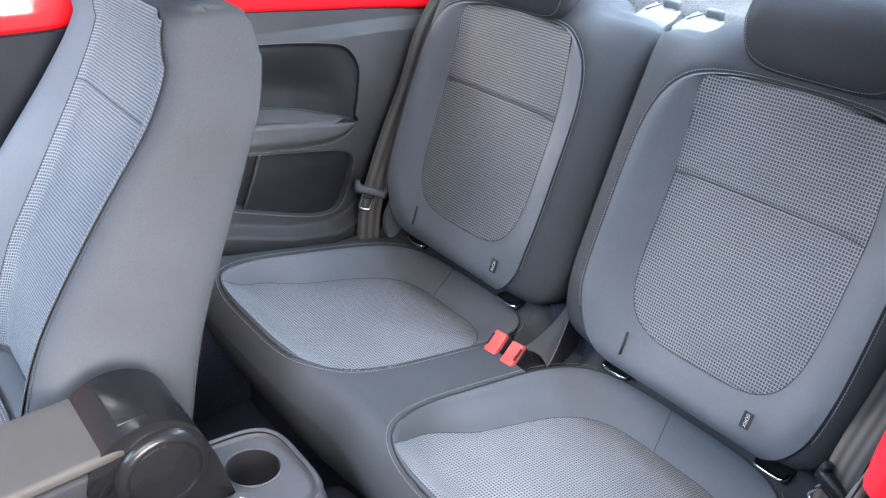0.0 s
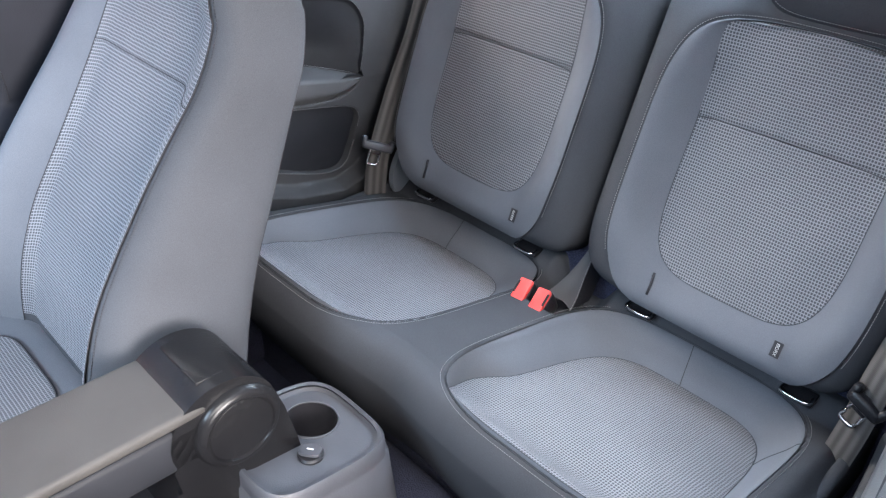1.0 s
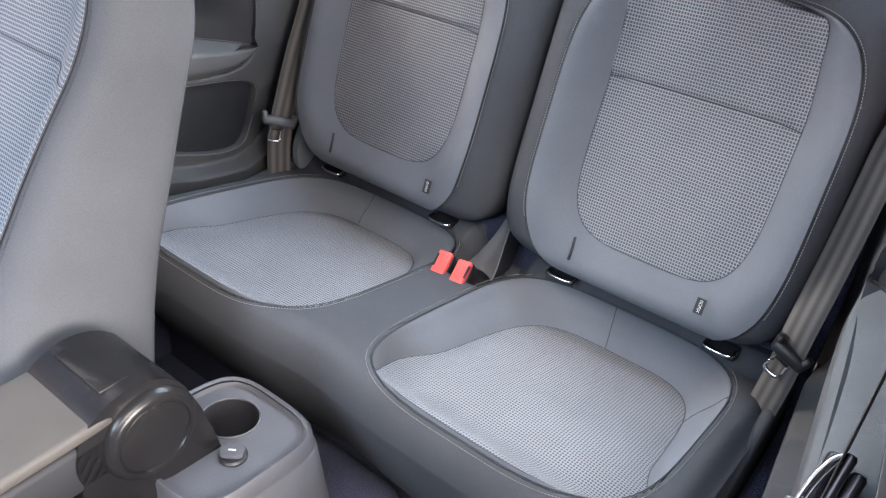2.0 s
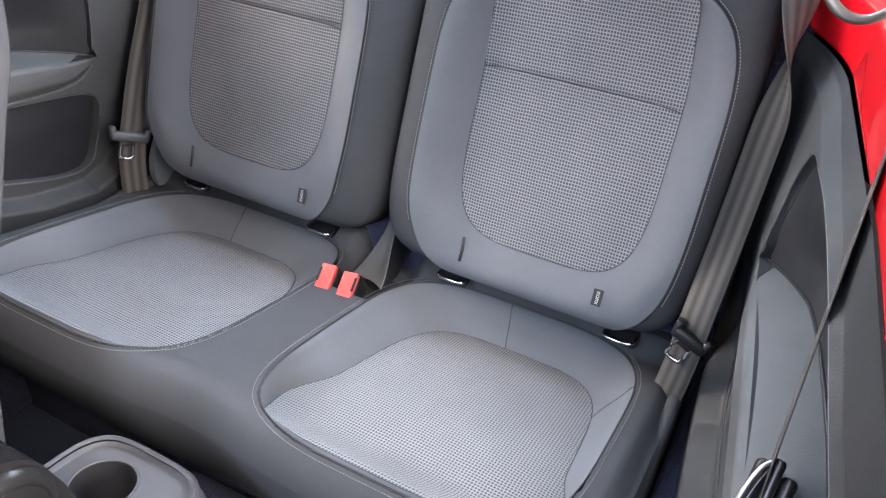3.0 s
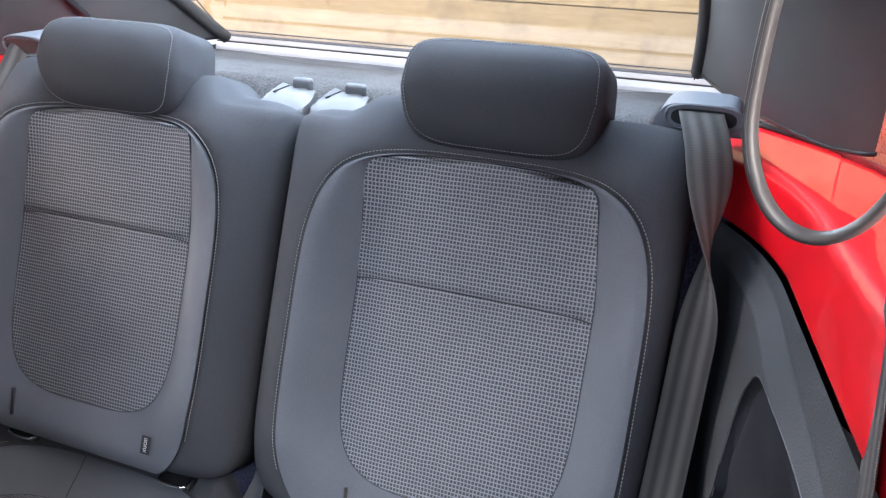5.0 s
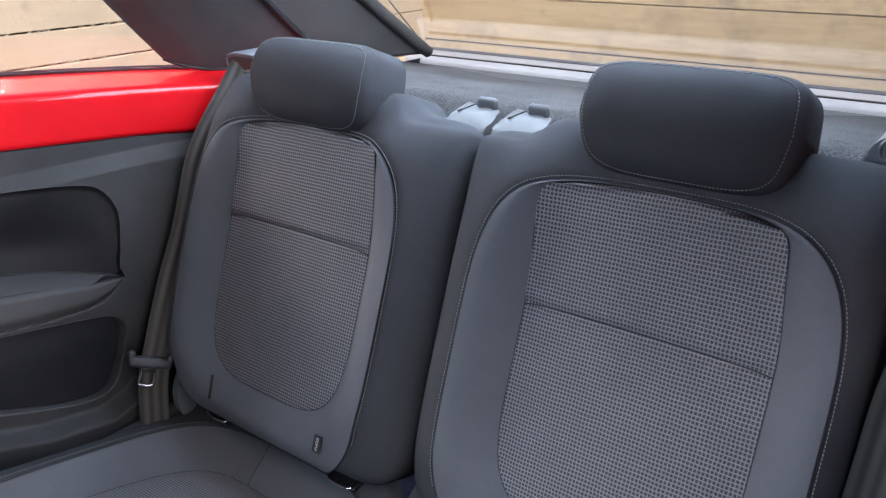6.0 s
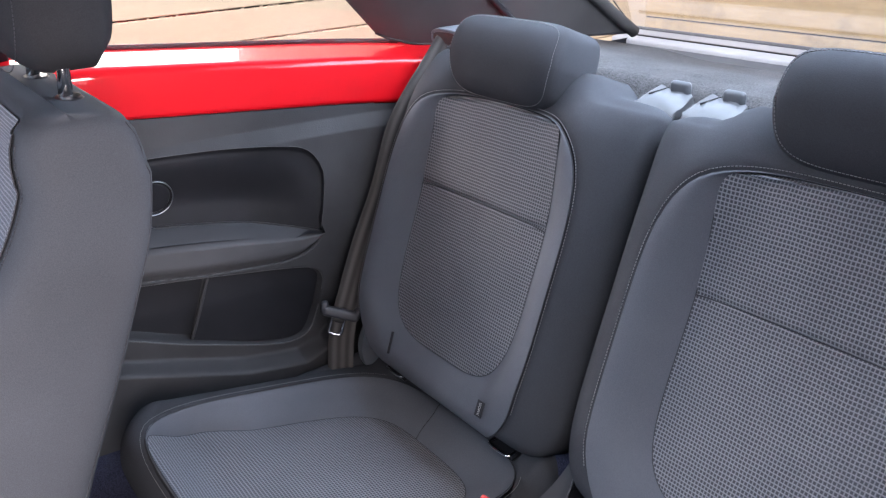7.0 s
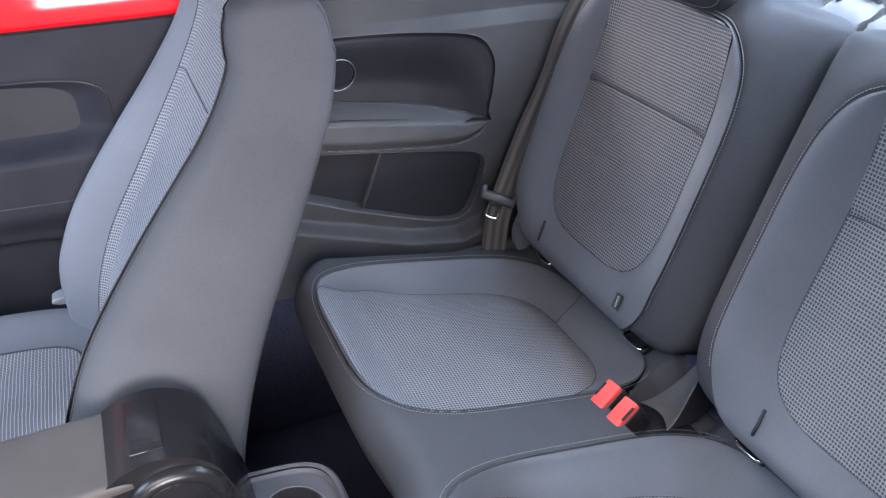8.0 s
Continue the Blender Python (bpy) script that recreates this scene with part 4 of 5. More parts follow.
# ---- belts ----
def band(name, line, across, width, parent=None, thick=0.0014, mat=None, tags=None, label=""):
    """A strap along a line; across gives its width's way at every point of it."""
    verts, uv, run, n = [], [], 0.0, len(line)
    for k, (p, c) in enumerate(zip(line, across)):
        p, c = Vector(p), Vector(c).normalized()
        if k:
            run += (p - Vector(line[k - 1])).length
        t = (Vector(line[min(k + 1, n - 1)]) - Vector(line[max(k - 1, 0)])).normalized()
        nrm = t.cross(c).normalized()
        for s, h in ((-1, 0), (-0.97, 1), (-0.5, 1.25), (0, 1.3), (0.5, 1.25), (0.97, 1), (1, 0), (0.97, -1), (-0.97, -1)):
            verts.append(p + c * (s * width / 2) + nrm * (h * thick / 2))
            uv.append((s * width / 2, run))
    m = 9
    faces = [(k * m + q, k * m + (q + 1) % m, (k + 1) * m + (q + 1) % m, (k + 1) * m + q) for k in range(n - 1) for q in range(m)]
    faces += [tuple(reversed(range(m))), tuple((n - 1) * m + q for q in range(m))]
    return build(name, verts, faces, mat or BELT, parent, label, uv, True, 50, tags)


def rear_belt(sx, at_clip):
    root = thing("rear_seat_belt", (sx * 0.50, -0.03, 0.3), "dark grey webbing rear seat belt with a parked metal tongue", "seat belt", "rear seat belts")
    clip = Vector(at_clip)
    if sx < 0:
        line = [(-0.486, 0.215, 0.868), (-0.487, 0.180, 0.876), (-0.490, 0.150, 0.836), (-0.500, 0.080, 0.742), (-0.502, 0.033, 0.628), (-0.503, -0.010, 0.542), (-0.502, -0.050, 0.452), (-0.500, -0.076, 0.385), (-0.494, -0.092, 0.30), (-0.49, -0.11, 0.22)]
    else:
        line = [(0.482, 0.190, 0.868), (0.484, 0.160, 0.873), (0.500, 0.118, 0.838), (0.518, 0.068, 0.745), (0.516, 0.030, 0.64), (0.512, -0.012, 0.535), clip + Vector((0, 0.012, 0.03)), clip + Vector((-0.004, 0.004, -0.05)), (0.488, -0.095, 0.22)]
    line = spline([Vector(p) for p in line], 12)
    n = len(line)
    if sx < 0:
        across = [Vector((1, 0.1, 0)).lerp(Vector((0.55, 0.80, -0.2)), smooth(0.06, 0.3, k / n)) for k in range(n)]
    else:
        across = [Vector((math.cos(q), math.sin(q), 0.35 * math.sin(q))) for q in [radians(4 + 149 * smooth(0.22, 0.47, k / n)) for k in range(n)]]
    band("webbing", line, across, 0.046 if sx < 0 else 0.047, root)
    wide = Vector((0.46, 0.80, -0.32) if sx < 0 else (0.92, -0.12, -0.36)).normalized()
    down = Vector((0.05, -0.45, -0.88) if sx < 0 else (-0.42, -0.25, -0.85))
    down = (down - wide * down.dot(wide)).normalized()
    fore = down.cross(wide) if sx < 0 else down.cross(wide)
    if fore.y > 0:
        fore = -fore
    m = Matrix.Translation(clip) @ Matrix((wide, fore, -down)).transposed().to_4x4()
    grip, wide_half = (CONSOLE, 0.033) if sx < 0 else (BLACK, 0.025)
    head = part("tongue_grip", boxed((2 * wide_half, 0.020, 0.018), m @ pose(0, 0.002, 0.0), 0.006), grip, root, "dark plastic tongue grip")
    for k in (-1, 1):
        part("grip_ear", boxed((0.012, 0.018, 0.024), m @ pose(k * (wide_half - 0.004), 0.002, 0.005, 0, k * 12, 0), 0.005), grip, head)
    loop = spline([(-0.0100, -0.006, -0.006), (-0.0110, -0.008, -0.034), (-0.007, -0.008, -0.040), (0.007, -0.008, -0.040), (0.0110, -0.008, -0.034), (0.0100, -0.006, -0.006)], 5)
    v, f = tube([m @ p for p in loop], 0.0030, False, 8)
    tongue = build("tongue_plate", v, f, CHROME, root, "bright steel tongue")
    part("tongue_foot", boxed((0.021, 0.004, 0.010), m @ pose(0, -0.004, -0.013), 0.0015), BLACK, tongue)
    return root


rear_belt(-1, (-0.496, -0.078, 0.424))
rear_belt(1, (0.508, -0.083, 0.416))


def belt_outlet(sx):
    root = thing("belt_outlet", (sx * 0.49, 0.2, 0.85), "grey plastic seat belt outlet on the shelf corner", "belt outlet", "belt outlets")
    out = [(-0.060, 0.0), (-0.055, 0.020), (-0.040, 0.031), (0.000, 0.033), (0.026, 0.029), (0.034, 0.0)]
    line = [(p.x, p.y) for p in spline([Vector((x, y, 0)) for x, y in out], 6)]
    m = Matrix(((sx, 0, 0, sx * 0.494), (0, 0, 1, 0.168), (0, 1, 0, 0.850), (0, 0, 0, 1)))
    part("cover", extruded(line, m, 0.07, 0.004), OUTLET, root)
    slot = squircle(-0.008, 0.018, 0.034, 0.0095, 3.0, None, 40)
    rimv, rimf = tube([m @ Vector((x, y, -0.001)) for x, y in squircle(-0.008, 0.018, 0.040, 0.0135, 3.0, None, 48)], 0.0018, True, 6)
    part("mouth", extruded(slot, m @ pose(0, 0, -0.003), 0.008, 0.0), BLACK, root, "black belt slot")
    build("mouth_rim", rimv, rimf, OUTLET, root)


belt_outlet(1), belt_outlet(-1)


def buckle(x, tilt, side):
    root = thing("belt_buckle", (x, -0.14, 0.30), "black belt buckle with a red release button", "belt buckle", "belt buckles")
    m = Matrix.Translation((x, -0.143, 0.338)) @ pose(0, 0, 0, 30, 0, tilt)
    part("housing", boxed((0.029, 0.048, 0.05), m @ pose(0, 0, -0.022), 0.004), BLACK, root)
    part("release_button", boxed((0.0245, 0.043, 0.014), m @ pose(0, 0, 0.004), 0.003), BUCKLE, root, "red release button")
    part("tongue_slot", boxed((0.004, 0.024, 0.003), m @ pose(side * 0.0105, 0.002, 0.0105), 0.001), BLACK, root)


buckle(-0.029, 10, -1), buckle(0.011, 10, 1)


def joint_trim():
    root = thing("joint_trim", (0.005, -0.04, 0.30), "dark plastic wedge trim between the rear seats", "trim piece")

    def face(a, h):
        wide = 0.014 + 0.050 * (1 - h) ** 1.5
        mid = -0.004 + 0.022 * h
        dip = 0.012 * math.sin(math.pi * a) * (1 - h)
        return Vector((mid + (a - 0.5) * wide, -0.078 + 0.060 * h ** 0.7 + dip, 0.296 + 0.098 * h ** 1.15))

    v, f, _ = grid(14, 18, face)
    build("wedge", v, f, VINYL, root)
    v, f, _ = grid(6, 18, lambda a, h: face(1.0, h) + Vector((0.002 * a, 0.05 * a, -0.004 * a)))
    build("wedge_side", v, f, BLACK, root)
    v, f = tube([face(1.0, h / 18) for h in range(19)], 0.0013, False, 6)
    build("wedge_edge", v, f, LATCH, root)
    part("tray", boxed((0.10, 0.12, 0.02), pose(0.0, -0.085, 0.268), 0.005), BLACK, root)


joint_trim()


# ---- front passenger seat ----
def front_seat():
    root = thing("passenger_seat", (-0.385, -0.75, 0.0), "charcoal and grey cloth front passenger seat", "car seat")
    cx = -0.388

    def station(t):
        """Section of the backrest at t from foot to crown: height, rear y, thickness, inner and outer half width."""
        z = 0.30 + 0.600 * t
        rear = -0.636 + 0.212 * smooth(0.0, 1.0, t) ** 0.92 - 0.045 * smooth(0.90, 1.0, t)
        thick = 0.212 - 0.105 * smooth(0.35, 1.0, t) + 0.035 * smooth(0.0, 0.3, t) * (1 - 0.45 * smooth(0.6, 1.0, t))
        wide = 0.240 - 0.012 * smooth(0.0, 0.3, 1 - t) - 0.035 * smooth(0.75, 1.0, t)
        return z, rear, thick, wide + 0.030 * smooth(0.75, 0.35, t) + 0.045 * smooth(0.45, 0.10, t), wide - 0.008

    def shell(a, t, grow=0.0):
        """A point round the section at a (0 to 1, from the inner side over the face) and height t."""
        z, rear, thick, inner, outer = station(min(t, 1.0))
        k = 2 * math.pi * a
        c, s = math.cos(k), math.sin(k)
        e = 5.0 if s > 0 else 7.0
        r = (abs(c) ** e + abs(s) ** e) ** (-1 / e)
        half = inner if c > 0 else outer
        x = cx + (half + grow) * r * c
        y = rear - thick / 2 - (thick / 2 + grow) * r * s
        if s > 0:
            dish = 1 - smooth(0.50, 0.87, abs(x - cx) / half)
            y += (0.062 + 0.030 * smooth(0.0, 0.3, t)) * dish * min(1.0, 2 * s) * (1 - 0.70 * smooth(0.42, 0.95, t))
        return Vector((x, y, z))

    count, rows = 120, 60

    def at(a, b, grow=0.0):
        if b <= 0.92:
            return shell(a, b, grow)
        q = (b - 0.92) / 0.08
        z, rear, thick, _, _ = station(0.92)
        p0, k = shell(a, 0.92, grow), math.sqrt(max(0.0, 1 - q ** 2.2))
        deep = rear - thick / 2
        return Vector((cx + (p0.x - cx) * (0.80 + 0.20 * k) * (1 if q < 1 else 0.98), deep + (p0.y - deep) * k, z + (0.055 + grow) * math.sin(q * math.pi / 2)))

    v, f, _ = grid(count, rows, at, True)
    f = f + [tuple(rows * count + k for k in range(count)), tuple(reversed(range(count)))]
    build("backrest", v, f, CLOTH_DARK, root, "charcoal cloth backrest shell")

    def strip(name, a0, a1, t0, t1, mat, label):
        v, f, uv = grid(44, 80, lambda a, b: at(a0 + (a1 - a0) * a, t0 + (t1 - t0) * b, 0.0018))
        run = [0.0]
        for i in range(44):
            run.append(run[-1] + (v[30 * 45 + i + 1] - v[30 * 45 + i]).length)
        return build(name, v, f, mat, root, label, [(run[i % 45], p.z * 1.08) for i, p in enumerate(v)])

    strip("backrest_insert", 0.130, 0.337, 0.08, 0.966, CLOTH_INSERT, "pale checked cloth centre")
    strip("bolster", 0.337, 0.400, 0.05, 0.966, CLOTH_GREY, "blue-grey plain cloth bolster")
    for a in (0.130, 0.337, 0.400, 0.885):
        v, f = tube([at(a, 0.05 + 0.916 * k / 60, 0.002 if a < 0.5 else 0.0) for k in range(61)], 0.0007, False, 6)
        build("seam", v, f, SEAM, root)
    v, f = dashes([at(0.124, 0.05 + 0.91 * k / 60, 0.0008) for k in range(61)], closed=False)
    build("stitching", v, f, SEAM, root, "dark stitches")
    v, f = tube([at(0.130 + 0.207 * k / 30, 0.755, 0.0019) for k in range(31)], 0.0007, False, 6)
    build("cross_seam", v, f, SEAM, root)

    # headrest on two posts
    hp = squircle(0, 0, 0.125, 0.085, 3.6)
    v, f, uv = pillow(hp, lambda u, v, w: Vector((cx + u, -0.525 - w + 0.12 * v, 1.012 + v)), 0.11, 0.036, 10, lambda u, v: -0.3 * v * v / 0.085)
    head = build("headrest", v, f, CLOTH_BLACK, root, "black cloth headrest", uv)
    v, f = dashes([Vector((cx + u * 0.94, -0.525 + 0.012 + 0.12 * v, 1.012 + v * 0.93)) for u, v in hp])
    build("stitching", v, f, SEAM, head)
    for dx in (-0.070, 0.085):
        v, f = tube([(cx + dx, -0.480, 0.88), (cx + dx, -0.470, 1.00)], 0.0075, False, 14)
        build("post", v, f, CHROME, head, "bright steel post")
        part("post_sleeve", turned([(0.026, 0), (0.026, 0.004), (0.022, 0.008), (0.012, 0.010)], pose(cx + dx, -0.478, 0.898, 6, 0, 0) @ Matrix.Diagonal((1, 0.7, 1, 1))), BLACK, root, "black post sleeve")

    # cushion
    def cush(u, v, w):
        return Vector((cx + u, -1.02 + v, 0.368 + w - 0.10 * v))

    body = squircle(0, 0, 0.245, 0.27, 5.0)
    v, f, uv = pillow(body, cush, 0.16, 0.045, 14, lambda u, v: 0.02 * smooth(0.14, 0.21, abs(u)) - 0.01)
    build("seat_cushion", v, f, CLOTH_GREY, root, "blue-grey cloth seat cushion", uv)
    v, f, uv = disc(squircle(0, -0.02, 0.122, 0.215, 6.0), cush, lambda u, v, s: 0.02 * smooth(0.14, 0.21, abs(u)) - 0.006 + 0.004 * (1 - s * s), 20)
    build("seat_insert", v, f, CLOTH_INSERT, root, "grey checked cloth seat centre", uv)
    v, f = tube([cush(u, v, 0.02 * smooth(0.14, 0.21, abs(u)) - 0.006) for u, v in squircle(0, -0.02, 0.122, 0.215, 6.0)], 0.0016, True, 6)
    build("piping", v, f, SEAM, root)
    wing = spline([(-0.765, 0.380, 0), (-0.782, 0.362, 0), (-0.810, 0.342, 0), (-0.855, 0.333, 0), (-0.866, 0.326, 0), (-0.855, 0.319, 0), (-0.765, 0.310, 0)], 5)
    m = Matrix(((0, 0, 1, -0.652), (1, 0, 0, 0), (0, 1, 0, 0.030), (0, 0, 0, 1)))
    part("side_cover", extruded([(p.x, p.y) for p in wing], m, 0.026, 0.003), OUTLET, root, "blue-grey plastic side cover")
    part("seat_base", boxed((0.44, 0.48, 0.24), pose(cx, -1.0, 0.12), 0.02), BLACK, root, "black plastic seat base")
    return root


front_seat()


# ---- front door lining ----
def front_door():
    root = thing("front_door", (-0.68, -1.0, 0.0), "black moulded front door lining with an armrest", "door lining")

    def face(y, z):
        x = side_x(y) - 0.012
        top = smooth(0.0, -0.016, recess(y, z, -0.95, 0.665, 0.26, 0.062, 4.0))
        rest = smooth(0.64, 0.60, z) * smooth(0.46, 0.52, z)
        low = smooth(0.0, -0.02, recess(y, z, -0.98, 0.36, 0.22, 0.10, 5.0))
        return x + 0.022 * top - 0.030 * rest + 0.03 * low

    def at(a, b):
        y = -1.45 + 0.90 * a
        z = 0.02 + (belt_z(y) - 0.02) * b
        return (-face(y, z), y, z)

    v, f, _ = grid(110, 120, at)
    build("lining", v, f, DOOR, root)
    v, f, _ = disc(squircle(-0.95, 0.665, 0.25, 0.055, 4.0), lambda y, z, w: (-(side_x(y) + 0.007), y, z), lambda u, v, s: 0.0)
    build("upper_field", v, f, PANEL_DARK, root, "dark vinyl field")
    v, f = tube([(-(side_x(y) - 0.011), y, z) for y, z in squircle(-0.95, 0.665, 0.258, 0.061, 4.0)], 0.0016, True, 6)
    build("field_edge", v, f, BLACK, root)
    v, f = tube([(-(side_x(y) - 0.044), y, 0.535 - 0.02 * (y + 0.9)) for y in [-1.4 + 0.85 * k / 30 for k in range(31)]], 0.0014, False, 6)
    build("rest_seam", v, f, SEAM, root)
    part("belt_post", boxed((0.03, 0.10, 0.36), pose(-0.685, -0.51, 1.06, 0, 14, 0), 0.01), BLACK, None, tags=("black centre pillar between the side windows", "pillar", "", "structure"))


front_door()


# ---- centre console and armrest ----
def console():
    root = thing("centre_console", (0.01, -0.68, 0.0), "dark plastic centre console with leatherette armrest and cup holder", "centre console")

    def lay(u, v, w):
        return Vector((u, v, w))

    def tray_outline(g):
        return [(0.014 + x, y) for x, y in squircle(0.0, -0.632, 0.082 + g, 0.088 + g, 5.0, 4.0, 96)]

    # walls spread a little towards the floor
    rows = [(0.0, 0.372), (0.0045, 0.374), (0.008, 0.370), (0.009, 0.352), (0.010, 0.346), (0.012, 0.344), (0.026, 0.18), (0.04, 0.0)]
    verts, n = [], 96
    for g, z in rows:
        verts += [lay(x, y, z - 0.12 * (y + 0.632) * (1 if z > 0.1 else 0)) for x, y in tray_outline(g)]
    faces = [(j * n + k, (j + 1) * n + k, (j + 1) * n + (k + 1) % n, j * n + (k + 1) % n) for j in range(len(rows) - 1) for k in range(n)]
    build("console_wall", verts, faces, CONSOLE, root, sharp=50)

    # tray floor with the cup bore cut through it
    ccx, ccy, cr = -0.006, -0.600, 0.0365

    def tz(y):
        return 0.364 - 0.12 * (y + 0.632)

    hole = [(ccx + cr * math.cos(2 * math.pi * k / n), ccy + cr * math.sin(2 * math.pi * k / n)) for k in range(n)]
    outer = tray_outline(0.001)
    v, f, _ = annulus(outer, hole, lay, lambda u, v, s: tz(v) + 0.004 * (1 - min(1.0, s * 6)), 16)
    build("tray", v, f, CONSOLE, root)
    rows = [(cr, 0.0), (cr - 0.001, -0.004), (cr - 0.003, -0.06), (cr - 0.006, -0.064), (0.001, -0.064)]
    verts = [Vector((ccx + r * math.cos(2 * math.pi * k / n), ccy + r * math.sin(2 * math.pi * k / n), tz(ccy + r * math.sin(2 * math.pi * k / n)) + h)) for r, h in rows for k in range(n)]
    faces = [(j * n + k, j * n + (k + 1) % n, (j + 1) * n + (k + 1) % n, (j + 1) * n + k) for j in range(len(rows) - 1) for k in range(n)]
    build("cup_holder", verts, faces, BLACK, root, "dark cup holder bore", sharp=40)
    v, f = tube([(x, y, tz(y) + 0.0005) for x, y in hole], 0.0016, True, 6)
    build("cup_rim", v, f, CONSOLE, root)
    sm = Matrix.Translation((0.050, -0.640, tz(-0.64) + 0.001))
    sock = part("power_socket", turned([(0.017, 0.0), (0.017, 0.003), (0.0145, 0.005)], sm), BLACK, root, "round power socket")
    flap = part("socket_flap", extruded(squircle(0, 0, 0.0145, 0.011, 4.0, None, 32), sm @ pose(-0.002, 0.001, 0.005, -6, 0, 35), 0.004, 0.0012), CONSOLE, sock, "hinged socket flap with a printed mark")
    part("printed_mark", boxed((0.009, 0.0022, 0.0004), sm @ pose(-0.002, 0.001, 0.0094, -6, 0, 35), 0), WHITE, flap)
    return root


CONSOLE_ROOT = console()


def armrest():
    root = CONSOLE_ROOT
    # hinge block: rounded section swept across, with a round end cap
    prof = []
    for k in range(29):
        a = radians(205 - 190 * k / 28)
        prof.append((-0.733 + 0.069 * math.cos(a), 0.463 + 0.066 * math.sin(a)))
    prof += [(-0.655, 0.445), (-0.642, 0.385), (-0.633, 0.325), (-0.630, 0.28), (-0.81, 0.28), (-0.805, 0.40)]
    m = Matrix(((0, 0, 1, 0), (1, 0, 0, 0), (0, 1, 0, 0), (0, 0, 0, 1)))
    part("hinge_block", extruded(prof, pose(-0.092, 0, 0) @ m, 0.118, 0.007, 3), HINGE, root, "black plastic hinge block", 30)
    cm = pose(0.022, -0.719, 0.458, 0, 90, 0)
    part("hinge_cap", turned([(0.056, -0.01), (0.056, 0.004), (0.0545, 0.010), (0.051, 0.0145), (0.0465, 0.0165), (0.0435, 0.0160), (0.0425, 0.0135), (0.0415, 0.0132), (0.0405, 0.0145), (0.026, 0.0153), (0.002, 0.0155)], cm, 64), HINGE, root, "round black hinge cap")
    part("hinge_flap", boxed((0.086, 0.034, 0.006), pose(-0.034, -0.735, 0.5265, -3, 0, 0), 0.0012), HINGE, root)
    # padded top
    pad = squircle(-0.034, -0.945, 0.062, 0.208, 14.0)
    v, f, _ = pillow(pad, lambda u, v, w: Vector((u, v, 0.513 + w + 0.02 * (v + 0.75) * -0.2)), 0.015, 0.006, 8, lambda u, v: 0.001)
    top = build("armrest", v, f, ARM_TOP, root, "grey leatherette pad")
    v, f = dashes([(0.0272, -1.15 + 0.40 * k / 20, 0.5075) for k in range(21)], 0.006, 0.004, 0.0005, False)
    build("stitching", v, f, ARM_TOP, top)
    part("lower_shell", boxed((0.120, 0.40, 0.060), pose(-0.034, -0.955, 0.467, -1, 0, 0), 0.008), PANEL_DARK, root, "black plastic lower shell")
    part("mount", boxed((0.10, 0.10, 0.34), pose(-0.034, -0.715, 0.19), 0.01), BLACK, root)
    part("front_mount", boxed((0.215, 0.56, 0.33), pose(0.0, -1.0, 0.165), 0.012), BLACK, root, "black console body under the armrest")
    return root


armrest()


# ---- grab strap and front belt by the open door ----
def grab_strap():
    root = thing("grab_strap", (0.575, -0.31, 0.92), "dark leather-look grab strap loop hanging from the pillar", "grab strap")
    c, wide = Vector((0.568, -0.315, 0.922)), Vector((0.93, -0.36, 0.0)).normalized()
    pts = []
    for k in range(64):
        a = 2 * math.pi * k / 64
        s = math.sin(a)
        pts.append(c + wide * (0.038 * math.cos(a) * (1 - 0.35 * max(0, s) ** 2)) + Vector((0, 0.0, 1)) * (0.062 + (0.062 * s if s < 0 else 0.20 * s)))
    v, f = tube(pts, 0.0034, True, 12, 1.9, (0.36, 0.93, 0))
    loop = build("loop", v, f, STRAP, root, "dark satin strap")
    # Paler lines along the strap stand in for highlights on its edges.
    for side in (-0.0034, 0.0034):
        v, f = tube([p + wide * 0.0 + Vector((0.36, 0.93, 0)) * (side * 1.6) for p in pts], 0.0010, True, 6)
        build("edge_bead", v, f, OUTLET, loop, "paler line standing in for an edge highlight")
    part("anchor", boxed((0.05, 0.02, 0.04), Matrix.Translation(c + Vector((0, 0, 0.262))) @ pose(0, 0, 0, 0, 0, -21), 0.006), BLACK, root, "black strap anchor")
    return root


grab_strap()


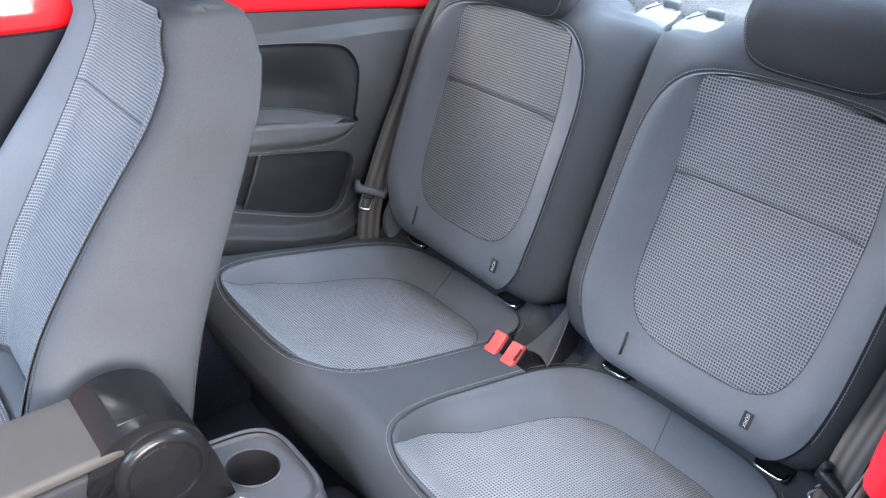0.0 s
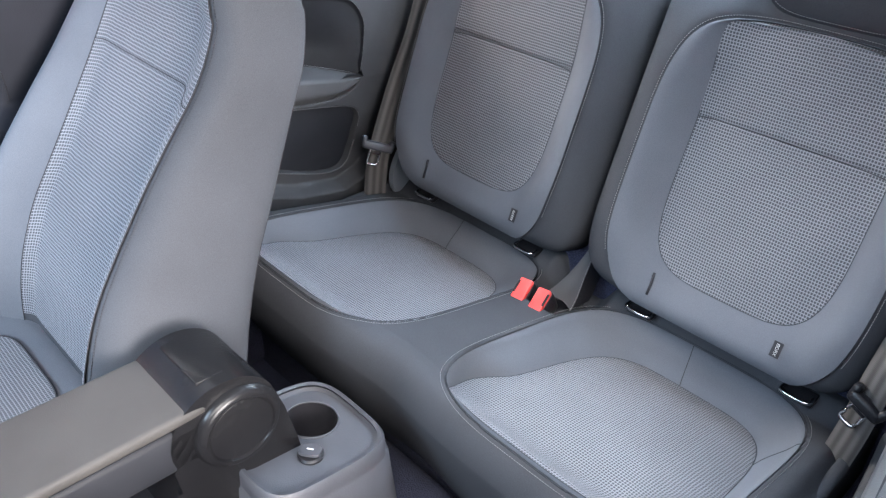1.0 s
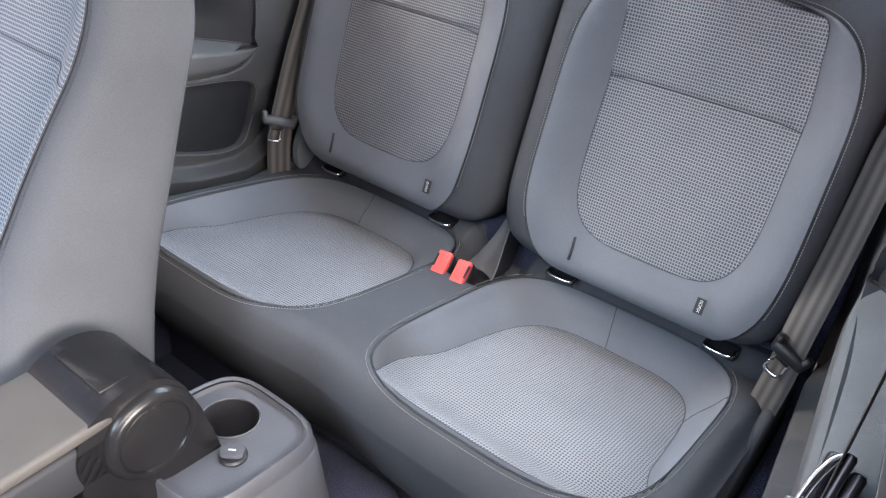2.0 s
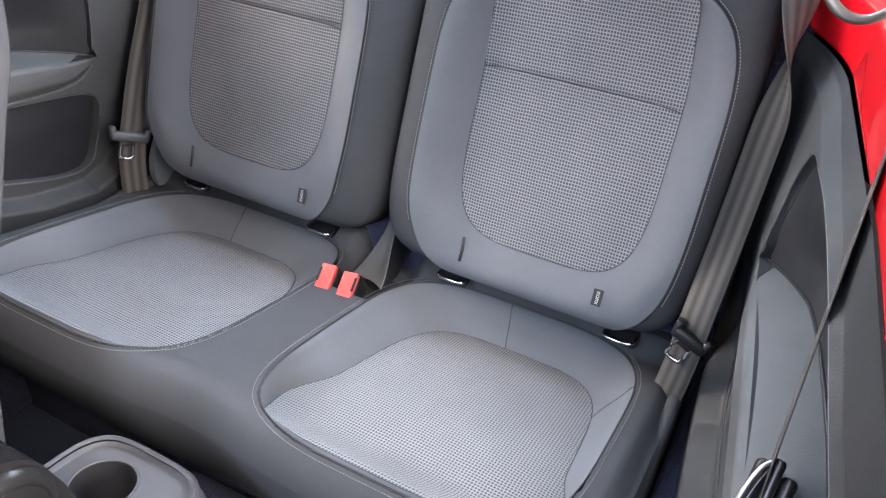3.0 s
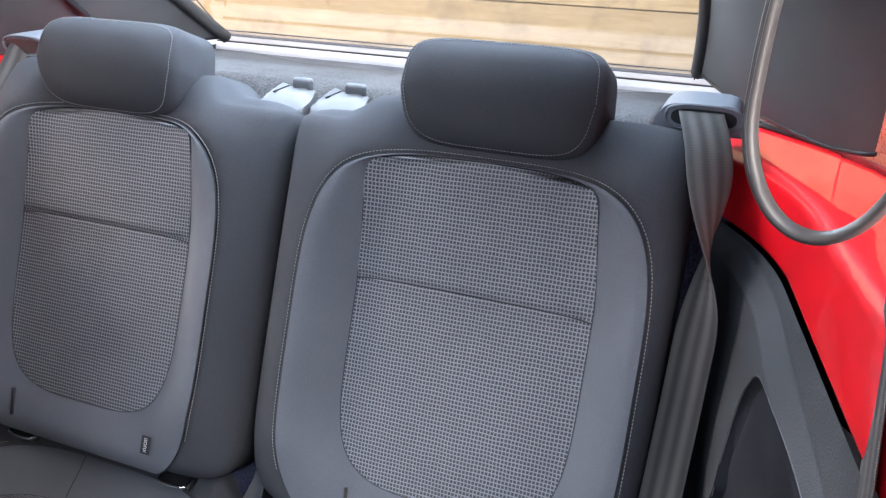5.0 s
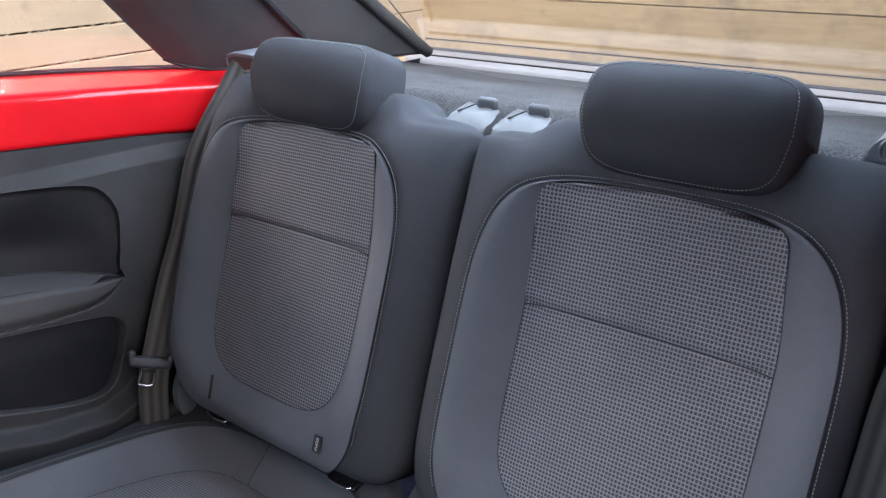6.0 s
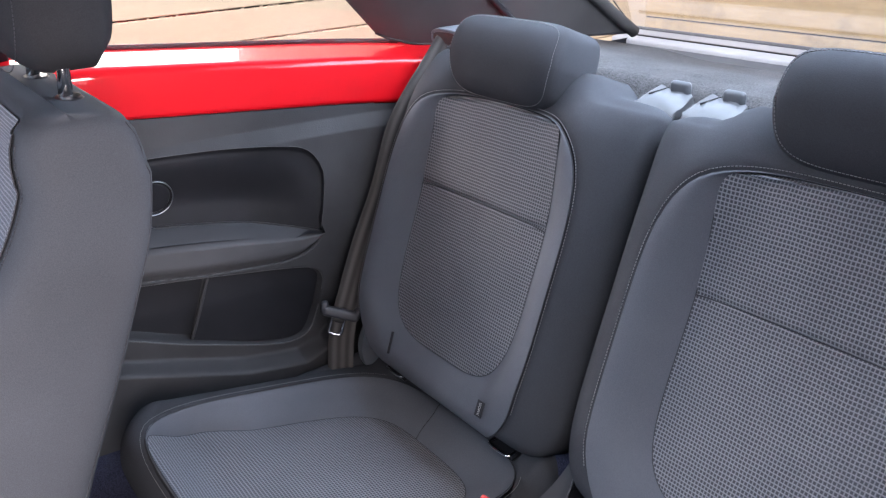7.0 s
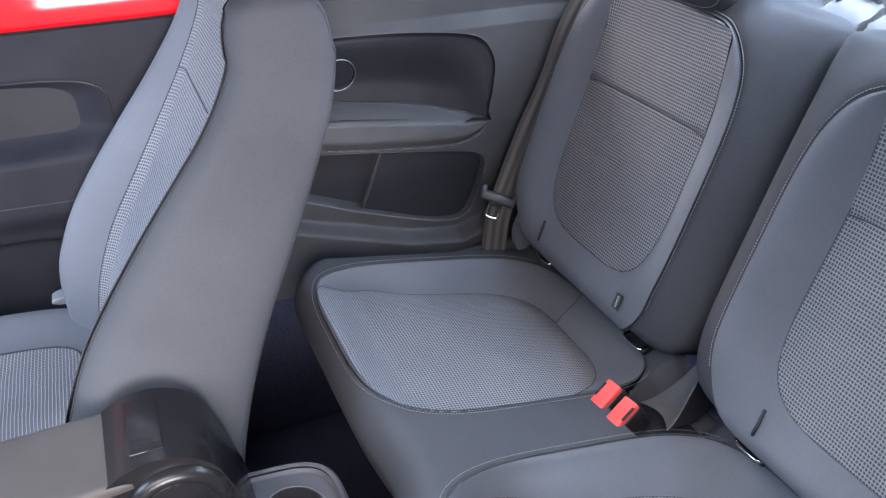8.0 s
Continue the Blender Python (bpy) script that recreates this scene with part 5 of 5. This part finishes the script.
def front_belt():
    root = thing("front_seat_belt", (0.617, -0.46, 0.58), "dark grey front seat belt hanging with its tongue", "seat belt")
    line = spline([(0.628, -0.06, 1.15), (0.622, -0.24, 0.91), (0.617, -0.46, 0.63), (0.617, -0.50, 0.56)], 12)
    band("webbing", line, [(0.03, 0.727, -0.686)] * len(line), 0.046, root)
    along, across = Vector((0.09, 0.67, 0.74)).normalized(), Vector((0.90, 0.27, -0.34))
    across = (across - along * across.dot(along)).normalized()
    m = Matrix.Translation((0.614, -0.474, 0.618)) @ Matrix((across, along, across.cross(along))).transposed().to_4x4()
    guide = part("tongue_grip", boxed((0.016, 0.046, 0.012), m @ pose(-0.002, 0, 0), 0.005), BLACK, root, "black plastic tongue grip")
    for x, y, r in ((0.004, 0.004, 0.0052), (0.017, -0.006, 0.0064)):
        half = 0.023
        prof = [(0.001, -half), (r * 0.8, -half), (r, -half + 0.002), (r, half - 0.003), (r * 0.7, half), (0.001, half + 0.0006)]
        part("rolled_edge", turned(prof, m @ pose(x, y, 0.005) @ pose(0, 0, 0, -90), 20), SATIN, guide, "dark satin metal roll")
    hoop = spline([(0.000, 0.026, 0.003), (-0.008, 0.018, 0.005), (-0.013, 0.000, 0.005), (-0.014, -0.022, 0.003), (-0.011, -0.032, 0.001)], 8)
    for dx, r in ((0.0, 0.0020), (0.0055, 0.0014)):
        v, f = tube([m @ (p + Vector((dx, -0.002, 0.001))) for p in hoop], r, False, 8)
        build("tongue_plate", v, f, STEEL if dx == 0 else SATIN, root, "steel tongue edge")
    part("tongue_foot", boxed((0.030, 0.022, 0.008), m @ pose(-0.004, -0.034, 0.0, 0, 0, 12), 0.003), SATIN, root, "dark satin metal foot")


front_belt()


# ---- outside: ground and timber fences ----
part("ground", boxed((400, 400, 0.02), pose(0, 0, -0.33), 0), GROUND, None, tags=("grey concrete paving outside the car", "ground", "", "structure"))


# Unseen wall, added to hold skylight and sun off the cabin.
part("garden_wall", boxed((0.2, 9.0, 2.5), pose(1.95, -2.0, 0.93), 0.01), SHADE_WALL_GREY, None, tags=("plain grey rendered wall beside the open door", "wall", "", "structure"))


def fence(name, length, m, label, wood, pitch, high):
    root = thing(name, m.translation, label, "fence")
    rng = random.Random(name)
    board = bpy.data.meshes.new("board")
    bm = boxed((length, 0.024, pitch - 0.005), pose(0, 0, 0), 0.003, 1)
    bm.to_mesh(board)
    bm.free()
    board.materials.append(wood)
    turn = m.to_3x3().to_4x4()
    for k in range(int(high / pitch)):
        ob = new("board", board)
        ob.parent = root
        ob.matrix_basis = turn @ pose(0, rng.uniform(-0.004, 0.004), -0.22 + pitch * k, rng.uniform(-0.8, 0.8), rng.uniform(-0.08, 0.08), 0)
    # Added dark sheet that puts shade into the gaps between the boards.
    part("backing", boxed((length, 0.006, high), m @ pose(0, 0.02, high / 2 - 0.28), 0), SEAM, root, "dark sheet added behind the boards so their gaps read dark")
    for k in range(-2, 3):
        p = part("fence_post", boxed((0.09, 0.09, 2.4), m @ pose(k * length / 4.2, 0.075, 0.87), 0.004, 1), wood, root)


fence("rear_fence", 9.0, pose(2.53, 2.5, 0), "weathered yellow-brown timber board fence behind the car", TIMBER, 0.215, 2.6)
fence("side_fence", 9.0, pose(-1.97, -2.0, 0, 0, 0, 90), "pale timber board fence beside the car", TIMBER_PALE, 0.105, 2.1)
